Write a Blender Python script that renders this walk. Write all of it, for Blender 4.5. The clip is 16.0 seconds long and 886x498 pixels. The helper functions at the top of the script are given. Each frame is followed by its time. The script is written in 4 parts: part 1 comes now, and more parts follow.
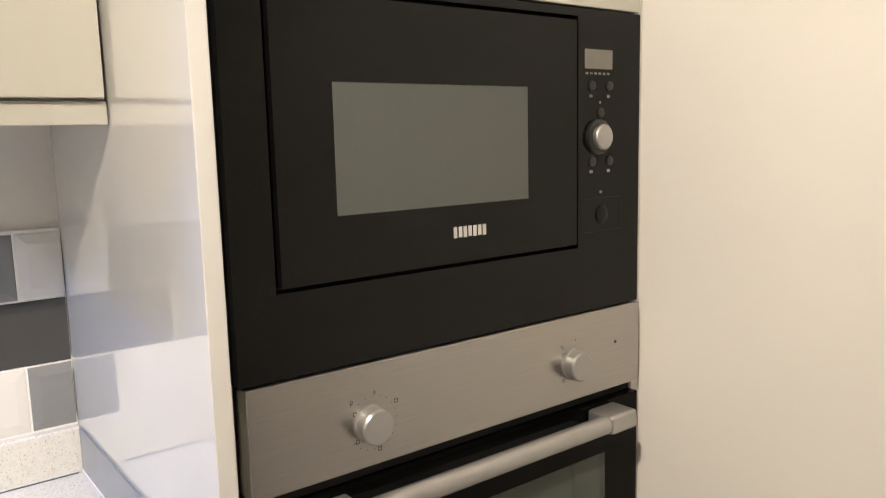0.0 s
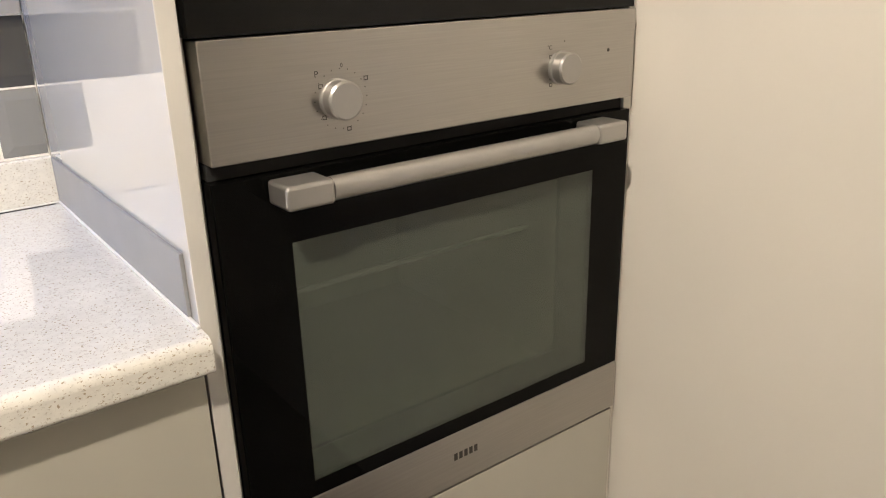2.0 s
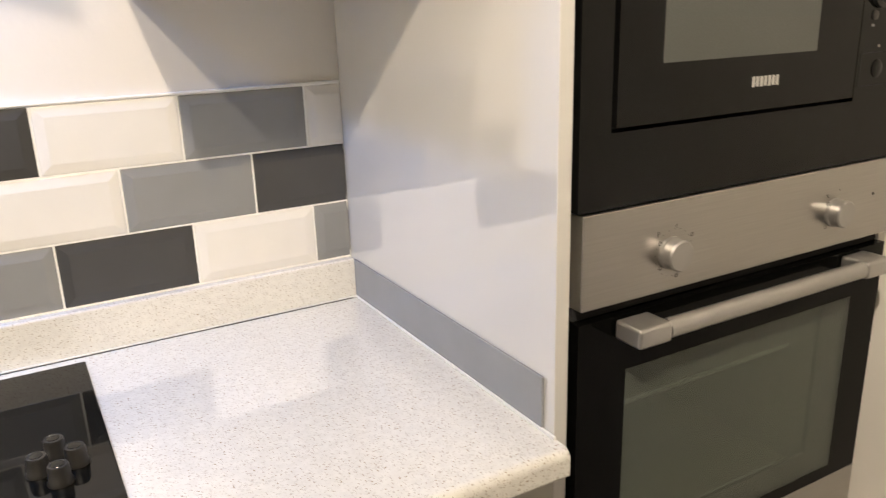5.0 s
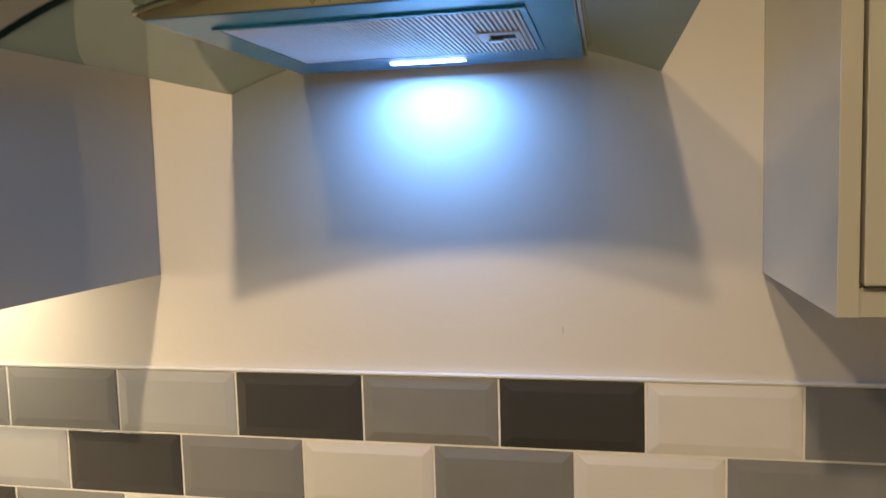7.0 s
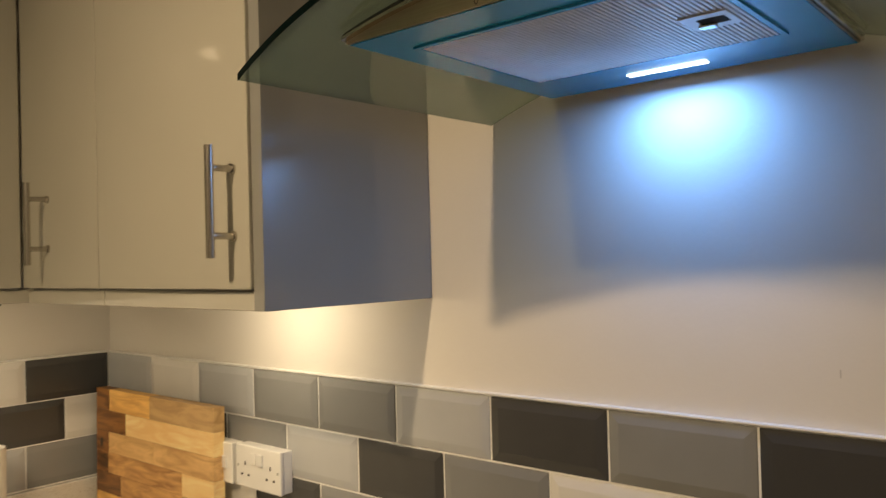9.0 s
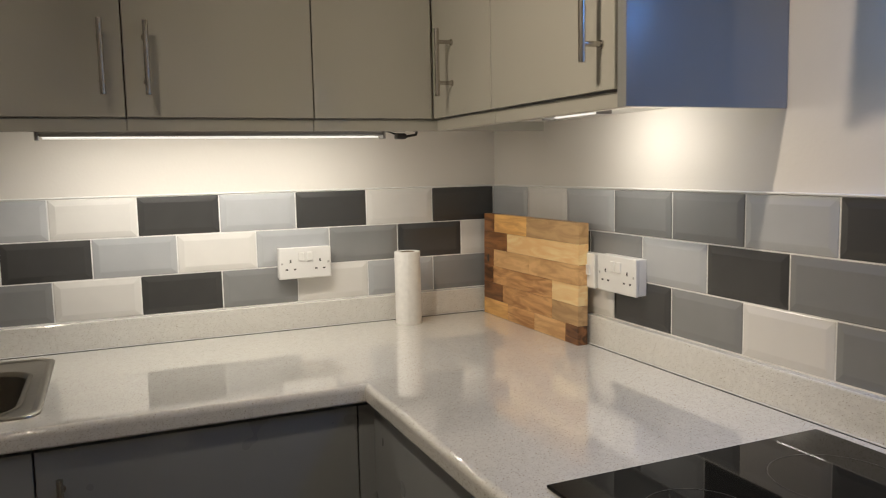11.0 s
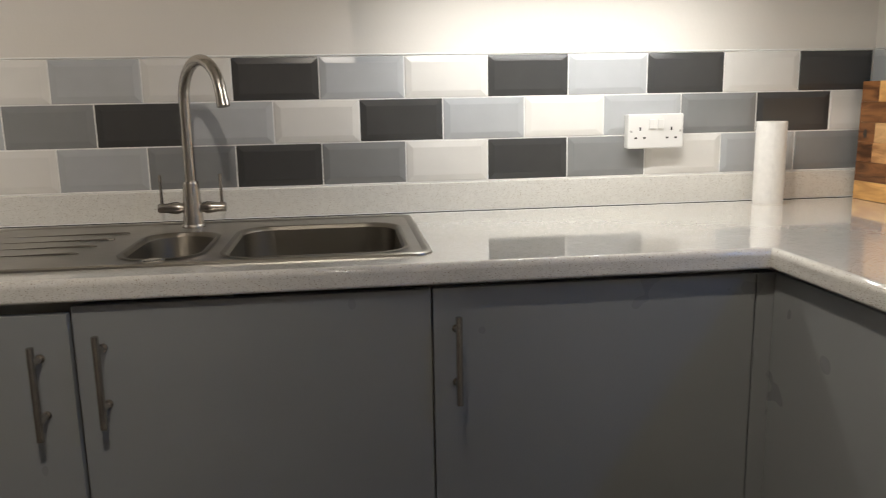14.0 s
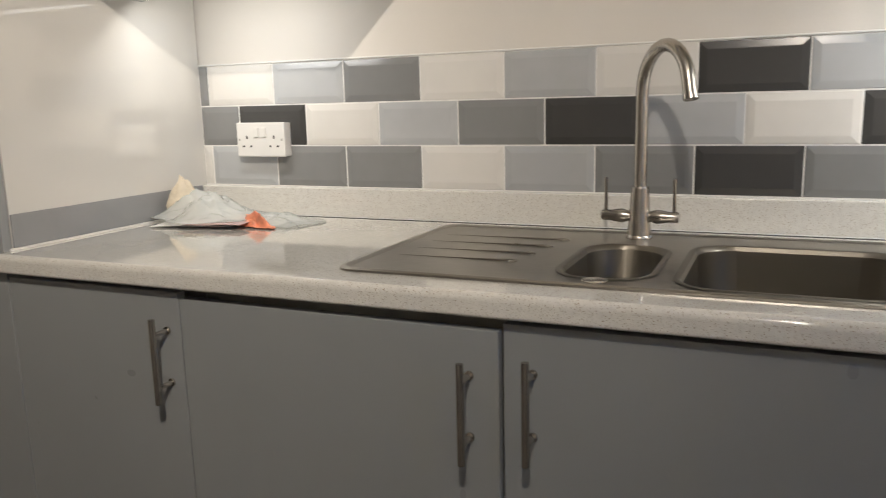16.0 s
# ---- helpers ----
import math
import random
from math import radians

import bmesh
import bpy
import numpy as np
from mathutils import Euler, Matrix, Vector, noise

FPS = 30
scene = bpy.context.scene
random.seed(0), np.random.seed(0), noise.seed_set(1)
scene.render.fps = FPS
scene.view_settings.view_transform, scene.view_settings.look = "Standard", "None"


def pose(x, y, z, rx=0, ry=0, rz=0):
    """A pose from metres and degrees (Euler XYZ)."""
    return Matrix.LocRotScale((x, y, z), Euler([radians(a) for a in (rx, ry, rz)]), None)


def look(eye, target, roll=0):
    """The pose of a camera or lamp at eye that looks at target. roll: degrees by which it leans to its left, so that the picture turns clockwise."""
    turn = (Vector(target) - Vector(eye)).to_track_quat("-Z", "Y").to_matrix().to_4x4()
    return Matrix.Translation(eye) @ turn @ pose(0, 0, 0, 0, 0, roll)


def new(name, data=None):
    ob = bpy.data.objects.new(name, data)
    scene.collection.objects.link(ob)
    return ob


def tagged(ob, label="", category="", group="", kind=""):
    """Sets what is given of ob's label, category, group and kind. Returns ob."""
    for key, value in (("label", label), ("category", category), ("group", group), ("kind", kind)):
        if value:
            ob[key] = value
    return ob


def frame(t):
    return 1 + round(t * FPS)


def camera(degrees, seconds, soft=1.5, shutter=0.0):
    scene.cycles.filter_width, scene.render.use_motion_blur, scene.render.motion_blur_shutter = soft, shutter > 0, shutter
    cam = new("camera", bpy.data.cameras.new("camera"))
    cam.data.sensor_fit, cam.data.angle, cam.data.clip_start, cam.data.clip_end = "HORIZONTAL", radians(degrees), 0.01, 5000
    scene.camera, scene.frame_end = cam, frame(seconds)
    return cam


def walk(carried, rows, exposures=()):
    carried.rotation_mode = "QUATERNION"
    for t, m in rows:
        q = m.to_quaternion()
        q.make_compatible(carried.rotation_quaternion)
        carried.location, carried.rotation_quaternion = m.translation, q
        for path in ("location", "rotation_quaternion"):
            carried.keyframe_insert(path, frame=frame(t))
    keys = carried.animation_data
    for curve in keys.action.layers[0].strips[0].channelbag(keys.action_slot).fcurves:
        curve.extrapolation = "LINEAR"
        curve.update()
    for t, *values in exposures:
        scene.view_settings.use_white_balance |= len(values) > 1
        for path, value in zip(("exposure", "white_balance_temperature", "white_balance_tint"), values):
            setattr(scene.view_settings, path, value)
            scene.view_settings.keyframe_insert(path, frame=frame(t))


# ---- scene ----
cam = camera(59.5, 16.0, 1.05, 0.2)
PATH = [
    (0, (2.065, -1.287, 1.435), (3.27, 0.283, 1.146), -1.4),
    (0.5, (2.085, -1.297, 1.391), (3.261, 0.268, 0.98), -1.5),
    (1, (2.097, -1.292, 1.336), (3.252, 0.262, 0.833), -1.5),
    (1.5, (2.102, -1.285, 1.281), (3.238, 0.247, 0.677), -1.5),
    (2, (2.098, -1.294, 1.253), (3.221, 0.214, 0.57), -1.5),
    (2.5, (2.08, -1.297, 1.239), (3.196, 0.194, 0.509), -1.5),
    (3, (2.057, -1.3, 1.244), (3.168, 0.182, 0.491), -1.3),
    (5.5, (1.76, -1.197, 1.447), (2.511, 0.581, 0.924), -1.1),
    (6, (1.744, -1.084, 1.458), (2.107, 0.826, 0.986), -1.4),
    (6.5, (1.743, -1.029, 1.528), (1.665, 0.934, 1.156), -1.8),
    (7, (1.793, -1.08, 1.59), (1.381, 0.87, 1.417), -1.6),
    (7.5, (1.897, -1.137, 1.633), (1.195, 0.736, 1.646), -1.7),
    (8, (1.933, -1.117, 1.643), (1.054, 0.676, 1.747), -1.6),
    (8.5, (1.938, -1.008, 1.593), (0.885, 0.689, 1.688), -1.6),
    (9, (1.966, -0.966, 1.519), (0.671, 0.558, 1.55), -1.5),
    (9.5, (2.069, -0.988, 1.465), (0.53, 0.288, 1.413), -1.3),
    (10, (2.154, -1.018, 1.434), (0.448, 0.019, 1.315), -1.5),
    (12.5, (2.03, -1.219, 1.257), (0.157, -0.591, 0.948), -1.0),
    (13, (1.989, -1.273, 1.223), (0.096, -0.736, 0.869), -1.0),
    (13.5, (1.95, -1.331, 1.204), (0.026, -0.927, 0.837), -0.9),
    (14, (1.917, -1.38, 1.197), (-0.032, -1.136, 0.822), -1.1),
    (14.5, (1.886, -1.42, 1.196), (-0.077, -1.371, 0.817), -1.4),
    (15, (1.821, -1.441, 1.201), (-0.132, -1.648, 0.82), -1.4),
    (15.5, (1.741, -1.435, 1.193), (-0.153, -1.959, 0.821), -1.5),
    (16, (1.659, -1.472, 1.198), (-0.141, -2.262, 0.829), -1.4),
]
EXPOSURES = [(0.0, 0.44, 6100, 10), (3.0, 0.48, 6300, 10), (5.5, 0.06, 6700, 10), (6.0, -0.32, 7800, 10), (6.5, -0.78, 8200, 10), (7.5, -1.16, 9000, 10), (8.5, -1.3, 9100, 10),
             (9.5, -1.42, 9200, 10), (10.2, -1.42, 7600, 10), (12.5, -1.24, 5950, 10), (14.2, -0.93, 5950, 10), (15.0, -0.83, 5950, 10), (16.0, -0.5, 5950, 10)]
walk(cam, [(t, look(eye, target, roll)) for t, eye, target, roll in PATH], EXPOSURES)

# ---- world and lamps ----
world = bpy.data.worlds.new("night")
scene.world = world
world.use_nodes = True
world.node_tree.nodes["Background"].inputs[0].default_value = (0.02, 0.022, 0.03, 1)
world.node_tree.nodes["Background"].inputs[1].default_value = 0.3

WARM, STRIP, COOL = (1.0, 0.85, 0.67), (1.0, 0.93, 0.82), (0.09, 0.33, 1.0)


def lamp(name, kind, energy, colour, m, **values):
    data = bpy.data.lights.new(name, kind)
    data.energy, data.color = energy, colour
    if kind == "AREA":
        data.shape, data.size, data.size_y = "RECTANGLE", values["size"][0], values["size"][1]
        data.spread = radians(values.get("spread", 180))
    else:
        data.shadow_soft_size = values["radius"]
    if kind == "SPOT":
        data.spot_size, data.spot_blend = radians(values["cone"]), values["blend"]
    ob = new(name, data)
    ob.matrix_world = m
    return ob


CEIL = 2.40
# Two lamps placed from cast shadows; the third is added fill for west doors.
SPOTS = ((1.28, 9.5, -16, 46, 92), (1.73, 11, 38, 28, 122), (1.98, 27, -62, -50, 120))
for x, power, tilt, nod, spread in SPOTS:
    lamp("spot_and_fill_lamp", "AREA", power, WARM, pose(x, -1.40, CEIL - 0.060, nod, -tilt, 0), size=(0.05, 0.05), spread=spread)
lamp("hood_lamp", "AREA", 4.2, COOL, pose(1.563, -0.0565, 1.7455, -5, 0, 0), size=(0.10, 0.010))
lamp("strip_lamp", "AREA", 7.2, STRIP, pose(0.243, -0.83, 1.436, 0, 20, 0), size=(0.02, 0.76))
lamp("strip_lamp", "AREA", 2.0, STRIP, pose(0.78, -0.182, 1.466, 36, 0, 0), size=(0.14, 0.014))
lamp("strip_lamp", "AREA", 1.5, STRIP, pose(0.243, -2.66, 1.436, 0, 35, 0), size=(0.02, 0.30))


# ---- materials ----
def mat(name, colour, rough=0.5, metal=0.0, spec=0.5, noise_scale=0.0, amount=0.0, bump=0.0, bump_scale=200.0, coat=0.0, vary=0.0, stretch=None, rough_vary=0.0):
    m = bpy.data.materials.new(name)
    m.use_nodes = True
    n, l = m.node_tree.nodes, m.node_tree.links
    b = n["Principled BSDF"]
    b.inputs["Base Color"].default_value = (*colour, 1)
    b.inputs["Roughness"].default_value = rough
    b.inputs["Metallic"].default_value = metal
    b.inputs["Specular IOR Level"].default_value = spec
    b.inputs["Coat Weight"].default_value = coat
    b.inputs["Coat Roughness"].default_value = 0.04
    geo = n.new("ShaderNodeNewGeometry")
    place = geo.outputs["Position"]
    if stretch:
        mp = n.new("ShaderNodeMapping")
        mp.inputs["Scale"].default_value = stretch
        l.new(place, mp.inputs["Vector"])
        place = mp.outputs["Vector"]
    if amount or vary:
        tex = n.new("ShaderNodeTexNoise")
        tex.inputs["Scale"].default_value = noise_scale
        tex.inputs["Detail"].default_value = 5
        l.new(place, tex.inputs["Vector"])
        ramp = n.new("ShaderNodeMapRange")
        ramp.inputs["From Min"].default_value, ramp.inputs["From Max"].default_value = 0.3, 0.7
        ramp.inputs["To Min"].default_value, ramp.inputs["To Max"].default_value = 1 - amount, 1 + amount
        l.new(tex.outputs["Fac"], ramp.inputs["Value"])
        value = ramp.outputs["Result"]
        if vary:
            info = n.new("ShaderNodeObjectInfo")
            r2 = n.new("ShaderNodeMapRange")
            r2.inputs["To Min"].default_value, r2.inputs["To Max"].default_value = 1 - vary, 1 + vary
            l.new(info.outputs["Random"], r2.inputs["Value"])
            mul = n.new("ShaderNodeMath")
            mul.operation = "MULTIPLY"
            l.new(value, mul.inputs[0])
            l.new(r2.outputs["Result"], mul.inputs[1])
            value = mul.outputs[0]
        sc = n.new("ShaderNodeVectorMath")
        sc.operation = "SCALE"
        sc.inputs[0].default_value = colour
        l.new(value, sc.inputs["Scale"])
        l.new(sc.outputs[0], b.inputs["Base Color"])
    if rough_vary:
        t3 = n.new("ShaderNodeTexNoise")
        t3.inputs["Scale"].default_value = 9.0
        l.new(geo.outputs["Position"], t3.inputs["Vector"])
        r3 = n.new("ShaderNodeMapRange")
        r3.inputs["To Min"].default_value, r3.inputs["To Max"].default_value = max(0.01, rough - rough_vary), rough + rough_vary
        l.new(t3.outputs["Fac"], r3.inputs["Value"])
        l.new(r3.outputs["Result"], b.inputs["Roughness"])
    if bump:
        t2 = n.new("ShaderNodeTexNoise")
        t2.inputs["Scale"].default_value = bump_scale
        t2.inputs["Detail"].default_value = 3
        l.new(place, t2.inputs["Vector"])
        bp = n.new("ShaderNodeBump")
        bp.inputs["Strength"].default_value = bump
        bp.inputs["Distance"].default_value = 0.002
        l.new(t2.outputs["Fac"], bp.inputs["Height"])
        l.new(bp.outputs["Normal"], b.inputs["Normal"])
    return m


def speckle(name):
    """Pale speckled laminate: cream ground with fine grey and brown flecks."""
    m = mat(name, (0.62, 0.61, 0.57), 0.08, spec=0.5, coat=1.0)
    m.node_tree.nodes["Principled BSDF"].inputs["Coat Roughness"].default_value = 0.055
    n, l = m.node_tree.nodes, m.node_tree.links
    b = n["Principled BSDF"]
    geo = n.new("ShaderNodeNewGeometry")
    base = n.new("ShaderNodeTexNoise")
    base.inputs["Scale"].default_value, base.inputs["Detail"].default_value = 130, 5
    fleck = n.new("ShaderNodeTexNoise")
    fleck.inputs["Scale"].default_value, fleck.inputs["Detail"].default_value = 330, 2
    dark = n.new("ShaderNodeTexNoise")
    dark.inputs["Scale"].default_value, dark.inputs["Detail"].default_value = 430, 1
    grain = n.new("ShaderNodeMapping")
    grain.inputs["Scale"].default_value = (0.8, 0.8, 1.2)
    l.new(geo.outputs["Position"], grain.inputs["Vector"])
    for t in (base, fleck, dark):
        l.new(grain.outputs["Vector"], t.inputs["Vector"])
    r1 = n.new("ShaderNodeValToRGB")
    r1.color_ramp.elements[0].position, r1.color_ramp.elements[0].color = 0.35, (0.695, 0.68, 0.635, 1)
    r1.color_ramp.elements[1].position, r1.color_ramp.elements[1].color = 0.65, (0.755, 0.74, 0.69, 1)
    l.new(base.outputs["Fac"], r1.inputs["Fac"])
    r2 = n.new("ShaderNodeMapRange")
    r2.inputs["From Min"].default_value, r2.inputs["From Max"].default_value = 0.60, 0.70
    l.new(fleck.outputs["Fac"], r2.inputs["Value"])
    m1 = n.new("ShaderNodeMix")
    m1.data_type = "RGBA"
    m1.inputs["B"].default_value = (0.575, 0.555, 0.51, 1)
    l.new(r2.outputs["Result"], m1.inputs["Factor"])
    l.new(r1.outputs["Color"], m1.inputs["A"])
    r3 = n.new("ShaderNodeMapRange")
    r3.inputs["From Min"].default_value, r3.inputs["From Max"].default_value = 0.635, 0.70
    l.new(dark.outputs["Fac"], r3.inputs["Value"])
    m2 = n.new("ShaderNodeMix")
    m2.data_type = "RGBA"
    m2.inputs["B"].default_value = (0.37, 0.31, 0.235, 1)
    l.new(r3.outputs["Result"], m2.inputs["Factor"])
    l.new(m1.outputs["Result"], m2.inputs["A"])
    l.new(m2.outputs["Result"], b.inputs["Base Color"])
    return m


def wood(name, light, dark):
    """Oiled hardwood: long grain lines along x, blotches, one tone per stave."""
    m = mat(name, light, 0.45)
    n, l = m.node_tree.nodes, m.node_tree.links
    b = n["Principled BSDF"]
    geo = n.new("ShaderNodeNewGeometry")
    info = n.new("ShaderNodeObjectInfo")
    off = n.new("ShaderNodeVectorMath")
    off.operation = "ADD"
    l.new(geo.outputs["Position"], off.inputs[0])
    l.new(info.outputs["Random"], off.inputs[1])
    mp = n.new("ShaderNodeMapping")
    mp.inputs["Scale"].default_value = (5, 16, 26)
    l.new(off.outputs[0], mp.inputs["Vector"])
    tex = n.new("ShaderNodeTexNoise")
    tex.inputs["Scale"].default_value, tex.inputs["Detail"].default_value, tex.inputs["Distortion"].default_value = 1.6, 8, 1.2
    l.new(mp.outputs["Vector"], tex.inputs["Vector"])
    ramp = n.new("ShaderNodeValToRGB")
    ramp.color_ramp.elements[0].position, ramp.color_ramp.elements[0].color = 0.37, (*dark, 1)
    ramp.color_ramp.elements[1].position, ramp.color_ramp.elements[1].color = 0.63, (*light, 1)
    l.new(tex.outputs["Fac"], ramp.inputs["Fac"])
    l.new(ramp.outputs["Color"], b.inputs["Base Color"])
    bp = n.new("ShaderNodeBump")
    bp.inputs["Strength"].default_value, bp.inputs["Distance"].default_value = 0.25, 0.001
    l.new(tex.outputs["Fac"], bp.inputs["Height"])
    l.new(bp.outputs["Normal"], b.inputs["Normal"])
    return m


def clear(name, tint, gloss_rough=0.02, body=None, share=0.0, scatter="ShaderNodeBsdfDiffuse"):
    """Thin glass: tinted see-through body with a Fresnel gloss; share mixes in a milky surface."""
    m = bpy.data.materials.new(name)
    m.use_nodes = True
    n, l = m.node_tree.nodes, m.node_tree.links
    n.remove(n["Principled BSDF"])
    out = n["Material Output"]
    tr = n.new("ShaderNodeBsdfTransparent")
    tr.inputs["Color"].default_value = (*tint, 1)
    gl = n.new("ShaderNodeBsdfGlossy")
    gl.inputs["Roughness"].default_value = gloss_rough
    lw = n.new("ShaderNodeLayerWeight")
    lw.inputs["Blend"].default_value = 0.5
    pw = n.new("ShaderNodeMath")
    pw.operation, pw.inputs[1].default_value = "POWER", 4.0
    l.new(lw.outputs["Facing"], pw.inputs[0])
    fr = n.new("ShaderNodeMath")
    fr.operation, fr.inputs[1].default_value, fr.inputs[2].default_value = "MULTIPLY_ADD", 0.75, 0.04
    l.new(pw.outputs[0], fr.inputs[0])
    mix = n.new("ShaderNodeMixShader")
    l.new(fr.outputs[0], mix.inputs["Fac"])
    first = tr.outputs["BSDF"]
    if body:
        df = n.new(scatter)
        df.inputs["Color"].default_value = (*body, 1)
        m2 = n.new("ShaderNodeMixShader")
        m2.inputs["Fac"].default_value = share
        l.new(first, m2.inputs[1])
        l.new(df.outputs["BSDF"], m2.inputs[2])
        first = m2.outputs["Shader"]
    l.new(first, mix.inputs[1])
    l.new(gl.outputs["BSDF"], mix.inputs[2])
    l.new(mix.outputs["Shader"], out.inputs["Surface"])
    return m


def glow(name, colour, strength):
    m = bpy.data.materials.new(name)
    m.use_nodes = True
    b = m.node_tree.nodes["Principled BSDF"]
    b.inputs["Base Color"].default_value = (0.8, 0.8, 0.8, 1)
    b.inputs["Emission Color"].default_value = (*colour, 1)
    b.inputs["Emission Strength"].default_value = strength
    return m


PLASTER = mat("painted_plaster", (0.72, 0.685, 0.63), 0.62, noise_scale=2.2, amount=0.035, bump=0.12, bump_scale=140)
CEILING = mat("ceiling_paint", (0.70, 0.685, 0.66), 0.8, noise_scale=3, amount=0.02, bump=0.1, bump_scale=120)
FLOOR = mat("vinyl_floor", (0.20, 0.18, 0.16), 0.45, noise_scale=6, amount=0.2, bump=0.1, bump_scale=60)
GROUT = mat("white_grout", (0.82, 0.81, 0.78), 0.75, noise_scale=30, amount=0.06, bump=0.3, bump_scale=400)
SEAL = mat("white_sealant", (0.80, 0.79, 0.76), 0.4, noise_scale=20, amount=0.04)
T_WHITE = mat("white_glaze", (0.73, 0.71, 0.67), 0.20, spec=0.4, noise_scale=14, amount=0.02, vary=0.03, bump=0.02, bump_scale=25)
T_LIGHT = mat("pale_grey_glaze", (0.445, 0.456, 0.464), 0.20, spec=0.4, noise_scale=14, amount=0.03, vary=0.05, bump=0.02, bump_scale=25)
T_MID = mat("grey_glaze", (0.238, 0.240, 0.240), 0.20, spec=0.4, noise_scale=14, amount=0.03, vary=0.06, bump=0.02, bump_scale=25)
T_DARK = mat("charcoal_glaze", (0.060, 0.0595, 0.058), 0.20, spec=0.4, noise_scale=14, amount=0.04, vary=0.1, bump=0.02, bump_scale=25)
GLAZE = {"w": T_WHITE, "l": T_LIGHT, "m": T_MID, "d": T_DARK}
WORKTOP = speckle("speckled_laminate")
GLOSS = mat("gloss_grey_door", (0.46, 0.445, 0.385), 0.06, coat=0.3, noise_scale=3, amount=0.015, bump=0.004, bump_scale=7)
# Darker copy of GLOSS: shade on the hood-side panel put into its colour.
SHADED_GLOSS = mat("shaded_gloss_panel", (0.27, 0.27, 0.26), 0.07, coat=0.3, noise_scale=3, amount=0.015)
# Same paint as GLOSS, darker: dimmer light on low doors sits in the colour.
DIM_SATIN = mat("dim_satin_door", (0.275, 0.286, 0.288), 0.30, noise_scale=4, amount=0.03, bump=0.03, bump_scale=60, rough_vary=0.06)
PANEL = mat("gloss_cream_panel", (0.64, 0.625, 0.59), 0.04, spec=0.75, coat=1.0, noise_scale=3, amount=0.015)
PANEL.node_tree.nodes["Principled BSDF"].inputs["Coat IOR"].default_value = 1.62
CARCASS = mat("cabinet_board", (0.66, 0.64, 0.59), 0.4, noise_scale=8, amount=0.03)
GREY_STRIP = mat("grey_edging", (0.27, 0.275, 0.285), 0.25, noise_scale=12, amount=0.04)
STEEL = mat("brushed_steel", (0.44, 0.425, 0.40), 0.32, metal=1.0, noise_scale=4, amount=0.05, bump=0.02, bump_scale=6, stretch=(3, 60, 160), rough_vary=0.07)
DUCT = mat("brushed_duct_steel", (0.30, 0.245, 0.165), 0.075, metal=1.0, noise_scale=3, amount=0.05)
DUCT.node_tree.nodes["Principled BSDF"].inputs["Anisotropic"].default_value = 0.92
DUCT.node_tree.nodes["Principled BSDF"].inputs["Anisotropic Rotation"].default_value = 0.25
tangent = DUCT.node_tree.nodes.new("ShaderNodeTangent")
tangent.direction_type, tangent.axis = "RADIAL", "Z"
DUCT.node_tree.links.new(tangent.outputs[0], DUCT.node_tree.nodes["Principled BSDF"].inputs["Tangent"])
HOOD_STEEL = mat("hood_steel", (0.42, 0.365, 0.275), 0.30, metal=1.0, noise_scale=4, amount=0.08, bump=0.04, bump_scale=6, stretch=(3, 60, 160))
# Darker, browner copy of SINK: shade inside the bowls put into the colour.
BOWL = mat("shaded_bowl_steel", (0.25, 0.23, 0.195), 0.36, metal=1.0, noise_scale=5, amount=0.06)
BRIGHT = mat("polished_trim", (0.66, 0.62, 0.55), 0.16, metal=1.0, noise_scale=30, amount=0.04)
SINK = mat("sink_steel", (0.36, 0.34, 0.305), 0.32, metal=1.0, noise_scale=5, amount=0.09, bump=0.015, bump_scale=6, stretch=(90, 6, 90), rough_vary=0.08)
CHROME = mat("satin_chrome", (0.50, 0.47, 0.43), 0.27, metal=1.0, noise_scale=30, amount=0.04)
SILVER = mat("silver_paint", (0.42, 0.41, 0.395), 0.34, metal=0.8, noise_scale=40, amount=0.04)
BLACK_GLASS = mat("black_glass", (0.0045, 0.0045, 0.0042), 0.045, spec=0.2, noise_scale=4, amount=0.2)
OVEN_GLASS = mat("oven_door_glass", (0.0022, 0.0022, 0.0020), 0.03, spec=0.09, noise_scale=4, amount=0.2)
BLACK = mat("black_plastic", (0.014, 0.013, 0.012), 0.35, noise_scale=30, amount=0.1)
GAP = mat("dark_gap", (0.012, 0.012, 0.012), 0.9)
SMOKED = clear("smoked_glass", (0.66, 0.69, 0.63), 0.03, (0.205, 0.235, 0.200), 0.25)
ENAMEL = mat("oven_enamel", (0.22, 0.225, 0.19), 0.35, noise_scale=15, amount=0.1)
ZONE = mat("zone_print", (0.045, 0.043, 0.04), 0.3, noise_scale=60, amount=0.1)
SCREEN = mat("microwave_screen", (0.070, 0.076, 0.068), 0.12, noise_scale=500, amount=0.06)
DISPLAY = mat("grey_display", (0.16, 0.15, 0.13), 0.2, noise_scale=60, amount=0.05)
CANOPY = clear("tinted_canopy_glass", (0.54, 0.60, 0.57), 0.02, (0.42, 0.54, 0.47), 0.18, "ShaderNodeBsdfTranslucent")
GLASS_EDGE = mat("green_glass_edge", (0.0012, 0.005, 0.005), 0.15, spec=0.12)
FILM = mat("blue_film", (0.004, 0.34, 0.60), 0.22, metal=0.15, noise_scale=6, amount=0.06)
FILTER = mat("aluminium_filter", (0.60, 0.60, 0.60), 0.40, metal=0.35, noise_scale=30, amount=0.05)
WHITE_PLASTIC = mat("white_plastic", (0.76, 0.75, 0.72), 0.28, noise_scale=25, amount=0.02)
PAPER = mat("white_paper", (0.80, 0.78, 0.74), 0.9, noise_scale=60, amount=0.05, bump=0.5, bump_scale=260)
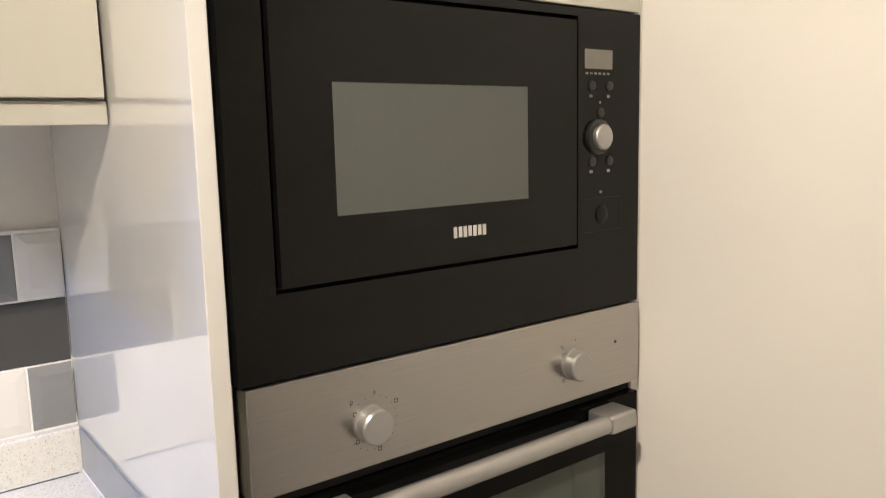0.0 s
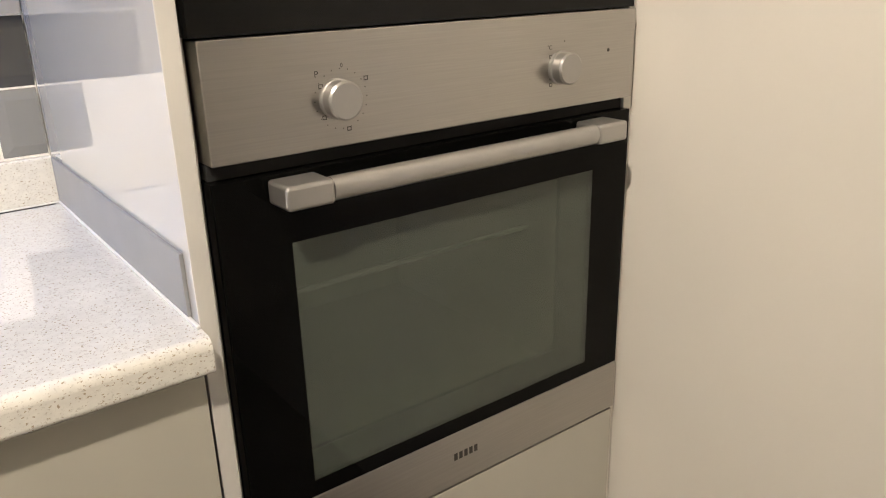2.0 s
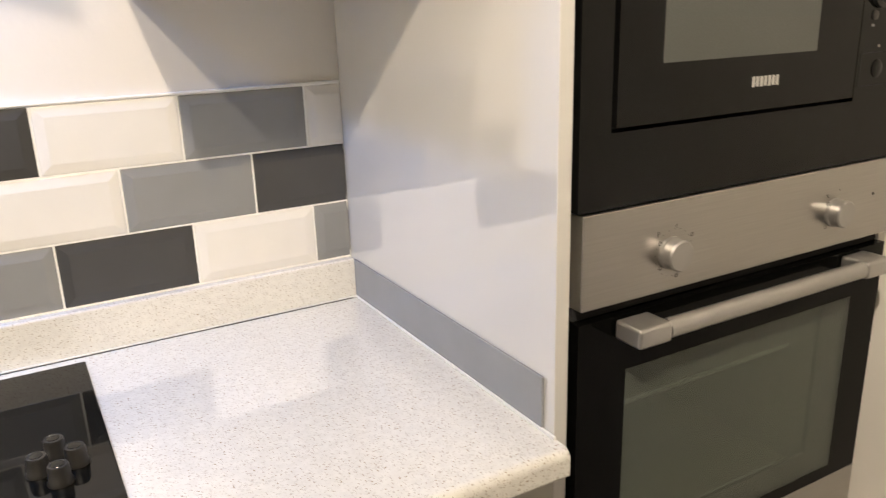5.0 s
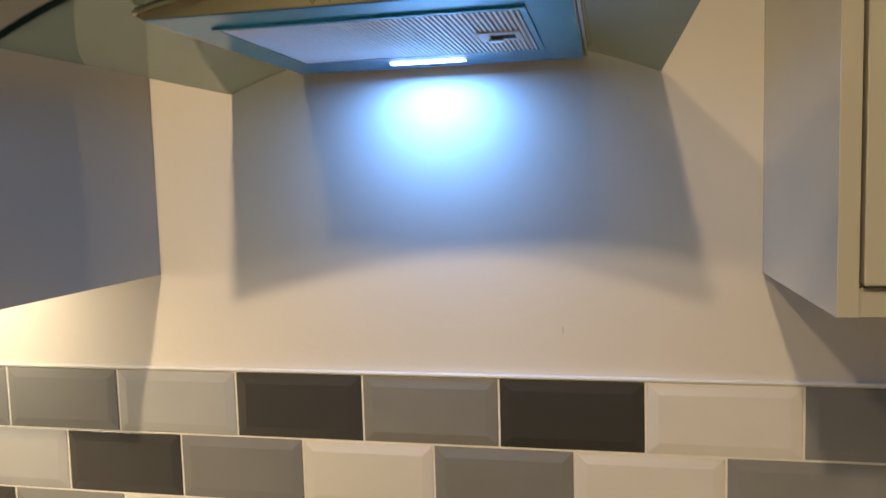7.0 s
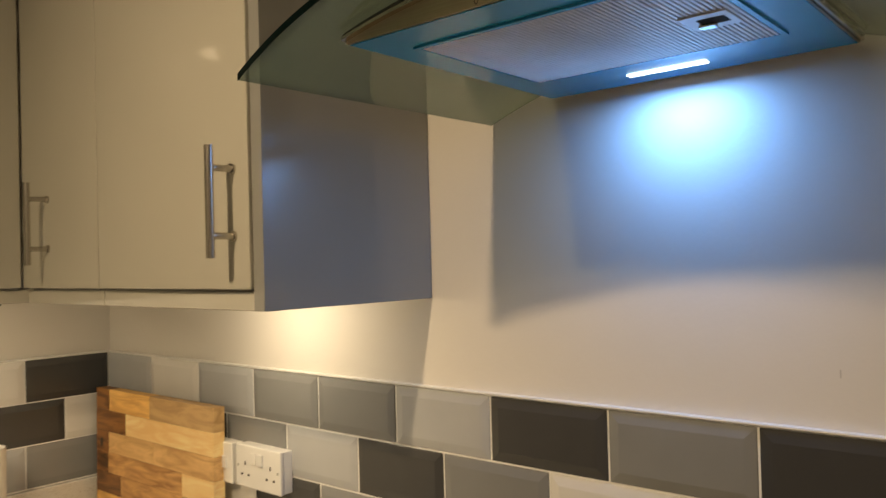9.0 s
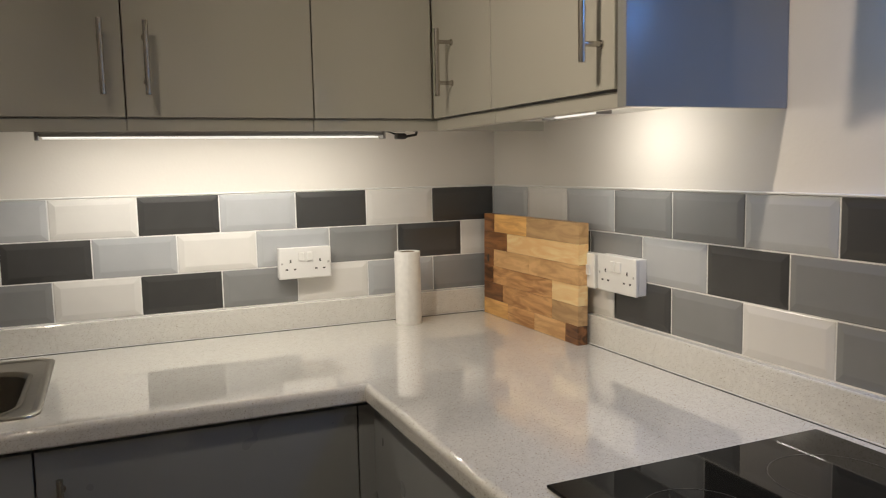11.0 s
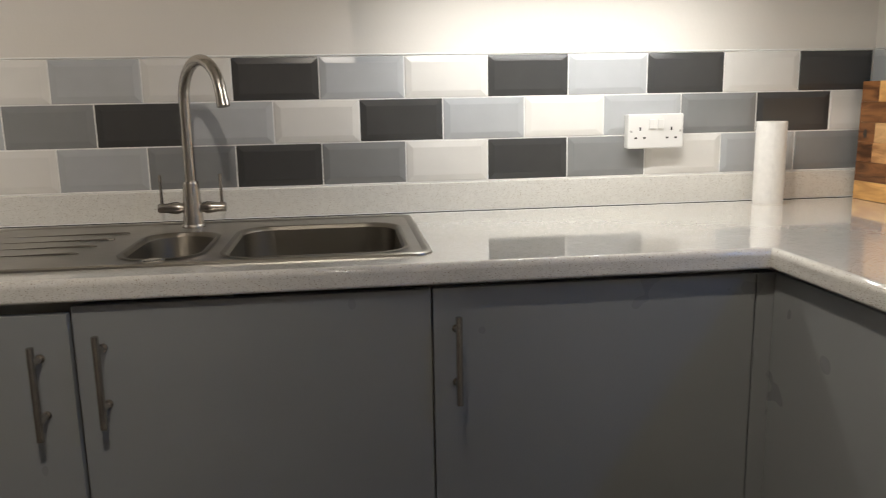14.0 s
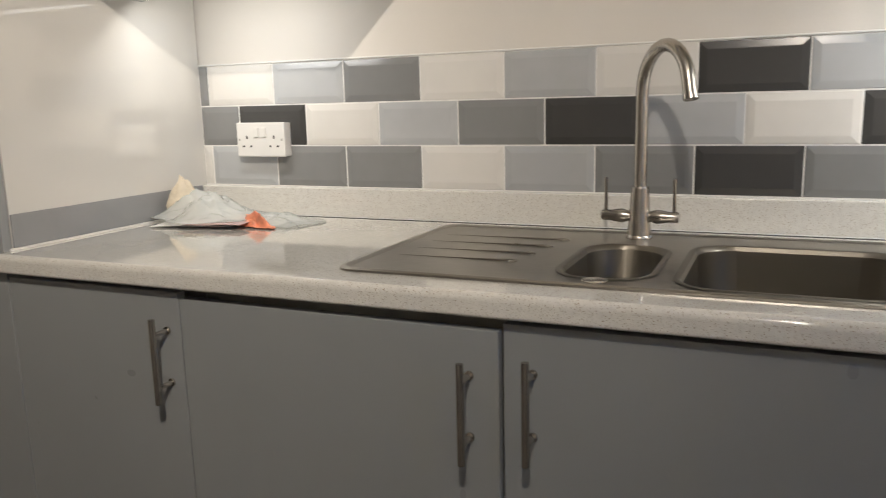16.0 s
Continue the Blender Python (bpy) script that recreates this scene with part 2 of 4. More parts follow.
CARD = mat("brown_card", (0.30, 0.23, 0.15), 0.9, noise_scale=30, amount=0.1)
PRINT = mat("dark_print", (0.05, 0.045, 0.04), 0.6)
SCUFF = mat("grey_scuff", (0.56, 0.53, 0.48), 0.7)
PRINT_PALE = mat("pale_print", (0.42, 0.41, 0.38), 0.5)
BAG = clear("thin_plastic_film", (0.93, 0.94, 0.93), 0.2, (0.90, 0.92, 0.90), 0.36)
CLOTH = mat("cream_cloth", (0.66, 0.58, 0.45), 0.9, noise_scale=25, amount=0.1, bump=0.6, bump_scale=200)
ORANGE = mat("orange_wrapper", (0.74, 0.25, 0.13), 0.35, noise_scale=40, amount=0.3)
PINK = mat("pale_pink_paper", (0.66, 0.50, 0.48), 0.7, noise_scale=25, amount=0.1)
SHEET = mat("white_sheet", (0.78, 0.77, 0.75), 0.7, noise_scale=25, amount=0.06)
STAVES = [wood("acacia_pale", (0.860, 0.661, 0.337), (0.781, 0.490, 0.214)), wood("acacia_mid", (0.659, 0.365, 0.148), (0.342, 0.160, 0.056)),
          wood("acacia_dark", (0.268, 0.114, 0.039), (0.067, 0.027, 0.010)), wood("acacia_gold", (0.854, 0.513, 0.173), (0.610, 0.319, 0.102)),
          wood("acacia_tan", (0.732, 0.456, 0.204), (0.512, 0.285, 0.117)), wood("acacia_grey", (0.549, 0.353, 0.168), (0.378, 0.228, 0.102)),
          wood("acacia_red", (0.317, 0.137, 0.044), (0.122, 0.048, 0.016))]
GLOW_COOL = glow("cool_lens", (0.75, 0.90, 1.0), 9.0)
GLOW_STRIP = glow("warm_lens", (1.0, 0.94, 0.84), 2.5)
GLOW_SPOT = glow("spot_lens", (1.0, 0.85, 0.62), 25.0)


# ---- mesh helpers ----
def box(bm, x0, x1, y0, y1, z0, z1, bevel=0.0, segments=2):
    r = bmesh.ops.create_cube(bm, size=1, matrix=Matrix.LocRotScale(((x0 + x1) / 2, (y0 + y1) / 2, (z0 + z1) / 2), None, (abs(x1 - x0), abs(y1 - y0), abs(z1 - z0))))
    if bevel:
        edges = list({e for v in r["verts"] for e in v.link_edges})
        bmesh.ops.bevel(bm, geom=edges, offset=bevel, segments=segments, affect="EDGES", profile=0.5)
    return bm


def boxed(x0, x1, y0, y1, z0, z1, bevel=0.0, segments=2):
    return box(bmesh.new(), x0, x1, y0, y1, z0, z1, bevel, segments)


def rod(bm, a, b, r, r2=None, n=20, caps=True):
    a, b = Vector(a), Vector(b)
    d = b - a
    m = Matrix.Translation((a + b) / 2) @ d.to_track_quat("Z", "Y").to_matrix().to_4x4()
    bmesh.ops.create_cone(bm, cap_ends=caps, segments=n, radius1=r, radius2=r if r2 is None else r2, depth=d.length, matrix=m)
    return bm


def turned(profile, m, n=28):
    """A solid of revolution: (radius, height) pairs about the z axis of m."""
    bm = bmesh.new()
    rings = []
    for r, h in profile:
        rings.append([bm.verts.new(m @ Vector((r * math.cos(2 * math.pi * i / n), r * math.sin(2 * math.pi * i / n), h))) for i in range(n)])
    for a, b in zip(rings, rings[1:]):
        for i in range(n):
            bm.faces.new((a[i], a[(i + 1) % n], b[(i + 1) % n], b[i]))
    bm.faces.new(rings[0][::-1])
    bm.faces.new(rings[-1])
    return bm


def tube(points, radii, n=16):
    """A round pipe through points."""
    bm = bmesh.new()
    pts = [Vector(p) for p in points]
    rings = []
    for i, p in enumerate(pts):
        d = (pts[min(i + 1, len(pts) - 1)] - pts[max(i - 1, 0)]).normalized()
        q = d.to_track_quat("Z", "Y")
        r = radii[i] if isinstance(radii, (list, tuple)) else radii
        rings.append([bm.verts.new(p + q @ Vector((r * math.cos(2 * math.pi * k / n), r * math.sin(2 * math.pi * k / n), 0))) for k in range(n)])
    for a, b in zip(rings, rings[1:]):
        best = min(range(n), key=lambda s: (a[0].co - b[s].co).length)
        for k in range(n):
            bm.faces.new((a[k], a[(k + 1) % n], b[(k + 1 + best) % n], b[(k + best) % n]))
    bm.faces.new(rings[0][::-1])
    bm.faces.new(rings[-1])
    return bm


def keep_flat(me):
    """Edges between a broad flat face and a narrow bevel stay sharp, so that broad faces reflect as true planes."""
    sides = {}
    for f in me.polygons:
        for k in f.edge_keys:
            sides.setdefault(k, []).append((f.area, f.normal.copy()))
    for e in me.edges:
        pair = sides[e.key]
        if len(pair) == 2:
            (a, na), (b, nb) = pair
            if max(a, b) > 6 * min(a, b) and na.dot(nb) < 0.995:
                e.use_edge_sharp = True


def finish(bm, name, material, smooth):
    bmesh.ops.recalc_face_normals(bm, faces=bm.faces)
    me = bpy.data.meshes.new(name)
    bm.to_mesh(me)
    bm.free()
    me.materials.append(material)
    if smooth:
        me.shade_smooth()
        me.set_sharp_from_angle(angle=radians(38))
        keep_flat(me)
    return me


def part(name, bm, material, parent, label="", smooth=True):
    ob = new(name, finish(bm, name, material, smooth))
    ob.parent = parent
    return tagged(ob, label)


def thing(name, bm, material, label, category, group="", kind="", smooth=True):
    return tagged(new(name, finish(bm, name, material, smooth)), label, category, group, kind)


def holder(name, at, label, category, group="", kind=""):
    """An Empty at a thing's base; parts are built in world metres and hang on it."""
    ob = new(name)
    ob.location = at
    ob.empty_display_size = 0.05
    return tagged(ob, label, category, group, kind)


def under(name, bm, material, parent, label="", smooth=True):
    """A part built in world metres under a holder that stands away from the origin."""
    top = parent
    shift = Vector(top.location)
    while top.parent:
        top = top.parent
        shift += Vector(top.location)
    bmesh.ops.translate(bm, verts=bm.verts, vec=-shift)
    return part(name, bm, material, parent, label, smooth)


def ring(x0, x1, z0, z1, i0, i1, k0, k1, back, front, flat=False):
    """A rectangular frame with an opening: outer x0..x1, z0..z1, opening i0..i1, k0..k1, between two depths. flat: lies in x and y."""
    bm = bmesh.new()
    loops = []
    for d in (back, front):
        for a, b, c, e in ((x0, x1, z0, z1), (i0, i1, k0, k1)):
            loops.append([bm.verts.new((p, q, d) if flat else (p, d, q)) for p, q in ((a, c), (b, c), (b, e), (a, e))])
    bo, bi, fo, fi = loops
    for p, q in ((bo, bi), (fo, fi), (bo, fo), (bi, fi)):
        for i in range(4):
            bm.faces.new((p[i], p[(i + 1) % 4], q[(i + 1) % 4], q[i]))
    return bm


# ---- shell ----
def slab(name, b, material, label, category):
    return thing(name, boxed(*b), material, label, category, kind="structure", smooth=False)


slab("floor", (-0.15, 3.10, -5.15, 0.15, -0.10, 0.0), FLOOR, "dull grey vinyl kitchen floor", "floor")
slab("ceiling", (-0.15, 3.10, -5.15, 0.15, CEIL, CEIL + 0.1), CEILING, "white painted plaster ceiling", "ceiling")
wall_n = slab("wall_north", (-0.15, 3.10, 0.010, 0.15, 0, CEIL), PLASTER, "off-white painted wall behind the cooker hood", "wall")
wall_w = slab("wall_west", (-0.15, -0.010, -5.15, 0.010, 0, CEIL), PLASTER, "off-white painted wall behind the sink", "wall")
slab("wall_east", (2.955, 3.10, -5.00, 0.010, 0, CEIL), PLASTER, "cream painted wall beside the oven tower", "wall")
slab("wall_south", (-0.010, 3.10, -5.15, -5.00, 0, CEIL), PLASTER, "off-white painted end wall", "wall")

WT = 0.926
UP = 0.9985
XT = 2.318
YE = -2.892

# ---- worktop ----
def nose(n=7):
    """Front profile of the worktop: (distance out from the wall, height) with rounded upper and lower edge."""
    pts = []
    r = 0.012
    for i in range(n + 1):
        a = math.pi / 2 * i / n
        pts.append((-r + r * math.sin(a), -r + r * math.cos(a)))
    r = 0.006
    for i in range(n + 1):
        a = math.pi / 2 * i / n
        pts.append((-r + r * math.cos(a), -0.038 + r - r * math.sin(a)))
    return pts


def sweep(bm, profile, a, b):
    """Stretch a closed profile of world points from offset a to offset b."""
    n = len(profile)
    va = [bm.verts.new(Vector(p) + Vector(a)) for p in profile]
    vb = [bm.verts.new(Vector(p) + Vector(b)) for p in profile]
    for i in range(n):
        bm.faces.new((va[i], va[(i + 1) % n], vb[(i + 1) % n], vb[i]))
    bm.faces.new(va[::-1])
    bm.faces.new(vb)


worktop = holder("worktop", (0.3, -0.3, WT - 0.038), "pale speckled laminate worktop with a rounded front edge", "worktop")
NX, NY = 0.637, -0.626
bm = bmesh.new()
pb = [(NX + d, 0, WT + h) for d, h in nose()] + [(0.56, 0, WT - 0.038), (0.56, 0, WT)]
sweep(bm, pb, (0, NY + 0.012, 0), (0, YE, 0))
under("front_edge", bm, WORKTOP, worktop)
bm = bmesh.new()
pa = [(0, NY - d, WT + h) for d, h in nose()] + [(0, -0.55, WT - 0.038), (0, -0.55, WT)]
sweep(bm, pa, (NX - 0.012, 0, 0), (XT, 0, 0))
under("front_edge", bm, WORKTOP, worktop)
for x0, x1, y0, y1 in ((-0.008, 0.56, 0.008, -1.262), (0.56, XT, 0.008, -0.55), (0.56, NX - 0.012, -0.55, NY + 0.012),
                       (-0.008, 0.15, -1.262, -1.80), (0.535, 0.56, -1.262, -1.80), (0.15, 0.535, -1.612, -1.640), (-0.008, 0.56, -1.80, YE),
                       (0.15, 0.20, -1.640, -1.80)):
    under("top", boxed(x0, x1, y0, y1, WT - 0.038, WT), WORKTOP, worktop, smooth=False)

bm = boxed(0.0, XT, 0.006, -0.015, WT + 0.001, UP, 0.003)
thing("upstand", bm, WORKTOP, "pale speckled laminate upstand below the wall tiles", "upstand", "worktop upstands")
bm = boxed(-0.006, 0.015, -0.0155, YE, WT + 0.001, UP, 0.003)
thing("upstand", bm, WORKTOP, "pale speckled laminate upstand behind the sink", "upstand", "worktop upstands")
bm = boxed(0.015, XT, -0.0152, -0.0185, WT, WT + 0.0035, 0.001)
box(bm, 0.0152, 0.0185, -0.0186, YE, WT, WT + 0.0035, 0.001)
box(bm, XT - 0.0045, XT - 0.0005, -0.02, -0.60, WT, WT + 0.0045, 0.001)
box(bm, 0.02, 0.60, YE + 0.0005, YE + 0.0045, WT, WT + 0.0045, 0.001)
thing("sealant_bead", bm, SEAL, "thin white sealant bead along the worktop", "sealant", kind="structure")
bm = boxed(0.02, XT - 0.01, -0.0186, -0.0200, WT + 0.0002, WT + 0.0012)
box(bm, 0.0186, 0.0200, -0.0200, YE + 0.01, WT + 0.0002, WT + 0.0012)
thing("trim", bm, GAP, "thin dark joint line at the back of the worktop", "trim", kind="structure", smooth=False)

# ---- tall end panels ----
bm = boxed(XT + 0.0005, XT + 0.0200, 0.006, -0.594, 0.0, 2.18, 0.0012)
tower_panel = thing("end_panel", bm, PANEL, "tall glossy cream end panel beside the oven", "panel", "tall end panels")
part("edging_strip", boxed(XT - 0.004, XT + 0.0004, -0.019, -0.575, WT + 0.005, UP, 0.001), GREY_STRIP, tower_panel, "grey edging strip above the worktop")
bm = boxed(-0.006, 0.590, YE - 0.0005, YE - 0.020, 0.0, 2.18, 0.0012)
far_panel = thing("end_panel", bm, PANEL, "tall glossy cream end panel at the sink run", "panel", "tall end panels")
part("edging_strip", boxed(0.019, 0.59, YE - 0.0004, YE + 0.004, WT + 0.005, UP, 0.001), GREY_STRIP, far_panel, "grey edging strip above the worktop")


# ---- cabinet handles ----
def bar_handle(parent, face, u, z0, z1, axis):
    """A slim bar handle on two posts. axis 'x': the door faces +x at x=face, u is y; 'y': the door faces -y at y=face, u is x."""
    bm = bmesh.new()
    out = 0.038
    def at(d, z):
        return (face + d, u, z) if axis == "x" else (u, face - d, z)
    rod(bm, at(out, z0), at(out, z1), 0.006, n=18)
    for z in (z0 + 0.030, z1 - 0.030):
        rod(bm, at(0.0, z), at(out, z), 0.0048, n=14)
        rod(bm, at(0.0, z), at(0.003, z), 0.0075, n=14)
    return under("handle", bm, CHROME, parent, "brushed steel bar handle")


# ---- base units ----
def base_unit(label, axis, a, b, face=0.600, handle=None, drawers=(), material=DIM_SATIN, drop=0.0, ajar=0.0):
    lo, hi = min(a, b), max(a, b)
    mid = (lo + hi) / 2
    at = (face / 2, mid, 0) if axis == "x" else (mid, -face / 2, 0)
    top = holder("base_unit", at, label, "cabinet", "base units")
    def cut(u0, u1, d0, d1, z0, z1, bevel=0.0):
        return boxed(d0, d1, u0, u1, z0, z1, bevel) if axis == "x" else boxed(u0, u1, -d0, -d1, z0, z1, bevel)
    under("body", cut(lo + 0.001, hi - 0.001, 0.02, face - 0.075, 0.15, WT - 0.042 if (axis, a) != ("x", -1.2385) else 0.70), CARCASS, top, smooth=False)
    under("plinth", cut(lo, hi, face - 0.075, face - 0.06, 0.0, 0.149), DIM_SATIN, top, smooth=False)
    fronts = drawers or ((0.155, 0.876),)
    for z0, z1 in fronts:
        bm = cut(lo + 0.0016, hi - 0.0016, face - 0.0195, face, z0, z1 - drop, 0.0014)
        if ajar:
            pivot = Vector((face - 0.02, lo, 0)) if axis == "x" else Vector((lo, -face + 0.02, 0))
            bmesh.ops.rotate(bm, verts=bm.verts, cent=pivot, matrix=Matrix.Rotation(-ajar, 3, "Z"))
        door = under("drawer_front" if drawers else "door", bm, material, top)
        if handle is not None:
            d = face + (ajar * (handle - lo) if ajar else 0.0)
            bar_handle(door, d if axis == "x" else -d, handle, (0.674 if axis == "x" else 0.684) - drop, (0.833 if axis == "x" else 0.843) - drop, axis)
    return top


base_unit("grey base cupboard in the corner with a bar handle", "x", -0.636, -1.238, handle=-1.196, face=0.612)
base_unit("grey sink base cupboard with a bar handle", "x", -1.2385, -1.839, handle=-1.792, face=0.612)
base_unit("grey appliance door standing slightly proud with a bar handle", "x", -2.452, -1.8395, handle=-1.889, drop=0.010, ajar=0.018, face=0.612)
base_unit("grey base cupboard beside the tall panel with a bar handle", "x", -2.4525, -2.890, handle=-2.484, face=0.612)
base_unit("grey base cupboard beside the corner with a bar handle", "y", 0.6090, 1.0905, handle=1.059)
base_unit("grey drawer unit below the hob", "y", 1.091, 1.702, drawers=((0.731, 0.876), (0.445, 0.728), (0.155, 0.442)))
# Lighter copy of the door paint, for the stronger light at this end.
base_unit("grey base cupboard beside the oven tower with a bar handle", "y", 1.7025, 2.316, handle=2.082, material=GLOSS)
bm = boxed(0.560, 0.6105, -0.6345, -0.5990, 0.155, 0.876, 0.001)
thing("corner_post", bm, DIM_SATIN, "narrow grey corner post between base units", "cabinet")


tall = holder("tall_cupboard", (0.3, -3.20, 0), "tall grey cupboard beyond the cream end panel", "cabinet")
under("body", boxed(0.02, 0.590, YE - 0.022, -3.488, 0.15, 2.18), CARCASS, tall, smooth=False)
under("plinth", boxed(0.535, 0.550, YE - 0.022, -3.488, 0.0, 0.149), DIM_SATIN, tall, smooth=False)
under("door", boxed(0.5925, 0.612, YE - 0.001, -3.486, 0.155, 2.178, 0.0014), DIM_SATIN, tall)


# ---- wall units ----
WB, WD, WTOP = 1.457, 1.487, 2.18


def wall_unit(label, axis, a, b, doors, ends=(), depth=0.335, handles=(), side=GLOSS):
    lo, hi = min(a, b), max(a, b)
    mid = (lo + hi) / 2
    top = holder("wall_unit", (depth / 2, mid, WB) if axis == "x" else (mid, -depth / 2, WB), label, "cabinet", "wall units")
    def cut(u0, u1, d0, d1, z0, z1, bevel=0.0):
        return boxed(d0, d1, u0, u1, z0, z1, bevel) if axis == "x" else boxed(u0, u1, -d0, -d1, z0, z1, bevel)
    under("body", cut(lo + 0.0005, hi - 0.0005, -0.009, depth - 0.022, WD - 0.006, WTOP), CARCASS, top, smooth=False)
    under("light_rail", cut(lo + 0.0005, hi - 0.0005, depth - 0.030, depth - 0.010, WB, WD - 0.0028, 0.0012), GLOSS, top, "grey rail below the doors")
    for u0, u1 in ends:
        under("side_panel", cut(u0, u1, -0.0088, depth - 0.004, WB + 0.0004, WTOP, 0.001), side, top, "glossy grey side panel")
    for i, (u0, u1) in enumerate(doors):
        door = under("door", cut(u0 + 0.0014, u1 - 0.0014, depth - 0.0205, depth, WD, WTOP, 0.0016), GLOSS, top, "glossy grey door")
        if i < len(handles) and handles[i] is not None:
            bar_handle(door, depth if axis == "x" else -depth, handles[i], 1.531, 1.684, axis)
    return top


wall_unit("glossy grey corner wall cupboard with a bar handle", "y", 0.336, 0.652, ((0.337, 0.652),), handles=(0.455,))
wall_unit("glossy grey wall cupboard beside the cooker hood", "y", 0.6525, 1.111, ((0.6525, 1.0868),), ends=((1.088, 1.111),), handles=(1.051,), side=SHADED_GLOSS)
wall_unit("glossy grey wall cupboard in the corner over the sink run", "x", -0.012, -0.634, ((-0.634, -0.336),))
wall_unit("glossy grey wall cupboard with a bar handle", "x", -0.6345, -1.040, ((-1.040, -0.6345),), handles=(-0.995,))
wall_unit("glossy grey wall cupboard with an end panel", "x", -1.0405, -1.352, ((-1.334, -1.0405),), ends=((-1.352, -1.336),), handles=(-1.083,))
wall_unit("glossy grey wall cupboard beside the oven tower", "y", 1.996, XT - 0.001, ((2.016, XT - 0.004),), ends=((1.996, 2.0145),), handles=(2.05,))
wall_unit("glossy grey wall cupboard beside the tall panel", "x", -2.29, -2.890, ((-2.888, -2.31),), ends=((-2.308, -2.29),))


# ---- strip lights below the wall units ----
def strip_light(label, axis, a, b, d, up=0.0):
    lo, hi = min(a, b), max(a, b)
    top = holder("strip_light", (d, (lo + hi) / 2, 1.442 + up) if axis == "x" else ((lo + hi) / 2, -d, 1.442 + up), label, "lamp", "strip lights below the wall units")
    def cut(u0, u1, w, z0, z1, bevel=0.0):
        return boxed(d - w, d + w, u0, u1, z0, z1, bevel) if axis == "x" else boxed(u0, u1, -d - w, -d + w, z0, z1, bevel)
    under("housing", cut(lo, hi, 0.016, 1.449 + up, WD - 0.0064, 0.003), SILVER, top, "grey aluminium housing")
    a0, a1 = (d - 0.015, d - 0.007)
    bm = boxed(a0, a1, lo + 0.006, hi - 0.006, 1.4450 + up, 1.4488 + up, 0.001) if axis == "x" else boxed(lo + 0.006, hi - 0.006, -a0, -a1, 1.4450 + up, 1.4488 + up, 0.001)
    under("diffuser", bm, GLOW_STRIP, top, "glowing white diffuser")
    for u in (lo - 0.004, hi + 0.004):
        under("end_cap", cut(u - 0.004, u + 0.004, 0.0165, 1.4412 + up, WD - 0.0064, 0.002), SILVER, top)
    return top


strip_light("long lit strip light below the wall units", "x", -0.445, -1.215, 0.255)
strip_light("short lit strip light below the wall cupboard", "y", 0.690, 0.880, 0.214, 0.020)
strip_light("short lit strip light near the tall panel", "x", -2.50, -2.82, 0.255)
bm = tube([(0.25, -0.43, 1.462), (0.245, -0.40, 1.452), (0.25, -0.375, 1.447), (0.24, -0.345, 1.452), (0.22, -0.33, 1.475)], 0.0035, 10)
cable = thing("cable", bm, BLACK, "short dark cable hanging below the corner wall unit", "cable")
part("plug", boxed(0.238, 0.262, -0.405, -0.378, 1.440, 1.455, 0.004), BLACK, cable)

# ---- unseen ceiling lamp bar, added to carry the lamps; third head is fill ----
bar = holder("unseen_lamp_bar", (1.495, -1.40, CEIL - 0.03), "unseen ceiling bar with two warm white lamp heads and one added fill head", "lamp")
under("bar", boxed(1.20, 2.05, -1.425, -1.375, CEIL - 0.010, CEIL - 0.0003, 0.003), CHROME, bar, "added satin steel ceiling bar")
for x, power, tilt, nod, spread in SPOTS:
    m = pose(x, -1.40, CEIL - 0.060, nod, -tilt, 0)
    bm = turned([(0.031, 0.0045), (0.032, 0.006), (0.032, 0.018), (0.022, 0.026)], Matrix())
    bmesh.ops.transform(bm, matrix=m, verts=bm.verts)
    head = under("head", bm, CHROME, bar, "round tilting lamp head")
    bm = turned([(0.027, 0.0015), (0.028, 0.0042)], Matrix(), 20)
    bmesh.ops.transform(bm, matrix=m, verts=bm.verts)
    under("lens", bm, GLOW_SPOT, head, smooth=False)
    under("stem", rod(bmesh.new(), m @ Vector((0, 0, 0.019)), (x, -1.40, CEIL - 0.009), 0.008), CHROME, bar)


# ---- oven tower ----
FY = -0.600
OX0, OX1 = 2.3455, 2.936

tower = holder("tall_oven_housing", (2.64, -0.3, 0), "tall grey cabinet housing the microwave and oven", "cabinet")
bm = boxed(XT + 0.021, XT + 0.0265, -0.02, -0.578, 0.15, WTOP)
box(bm, 2.9375, 2.9535, -0.02, -0.590, 0.0, WTOP, 0.001)
box(bm, XT + 0.0265, 2.9375, 0.005, -0.02, 0.15, WTOP)
box(bm, XT + 0.0265, 2.9375, -0.02, -0.57, 0.585, 0.600)
box(bm, XT + 0.0265, 2.9375, -0.02, -0.57, WTOP - 0.018, WTOP)
under("body", bm, CARCASS, tower, smooth=False)
# Lower door also takes the lighter copy, for the light that falls here.
under("door", boxed(OX0, OX1, FY + 0.0195, FY, 0.155, 0.5965, 0.0014), GLOSS, tower, "plain grey lower door")
under("door", boxed(OX0, OX1, FY + 0.0195, FY, 1.592, WTOP, 0.0014), GLOSS, tower, "plain grey upper door")
under("plinth", boxed(XT + 0.021, 2.9535, -0.53, -0.515, 0.0, 0.149), DIM_SATIN, tower, smooth=False)

# microwave
mw = holder("built_in_microwave", (2.64, -0.35, 1.201), "black glass built-in microwave oven in the tower", "microwave")
MX0, MX1, MZ0, MZ1 = 2.3920, 2.8095, 1.2910, 1.5740
bm = ring(OX0 - 0.003, OX1, 1.1995, 1.589, MX0 - 0.0055, MX1 + 0.0055, MZ0 - 0.0055, MZ1 + 0.0055, FY + 0.02, FY)
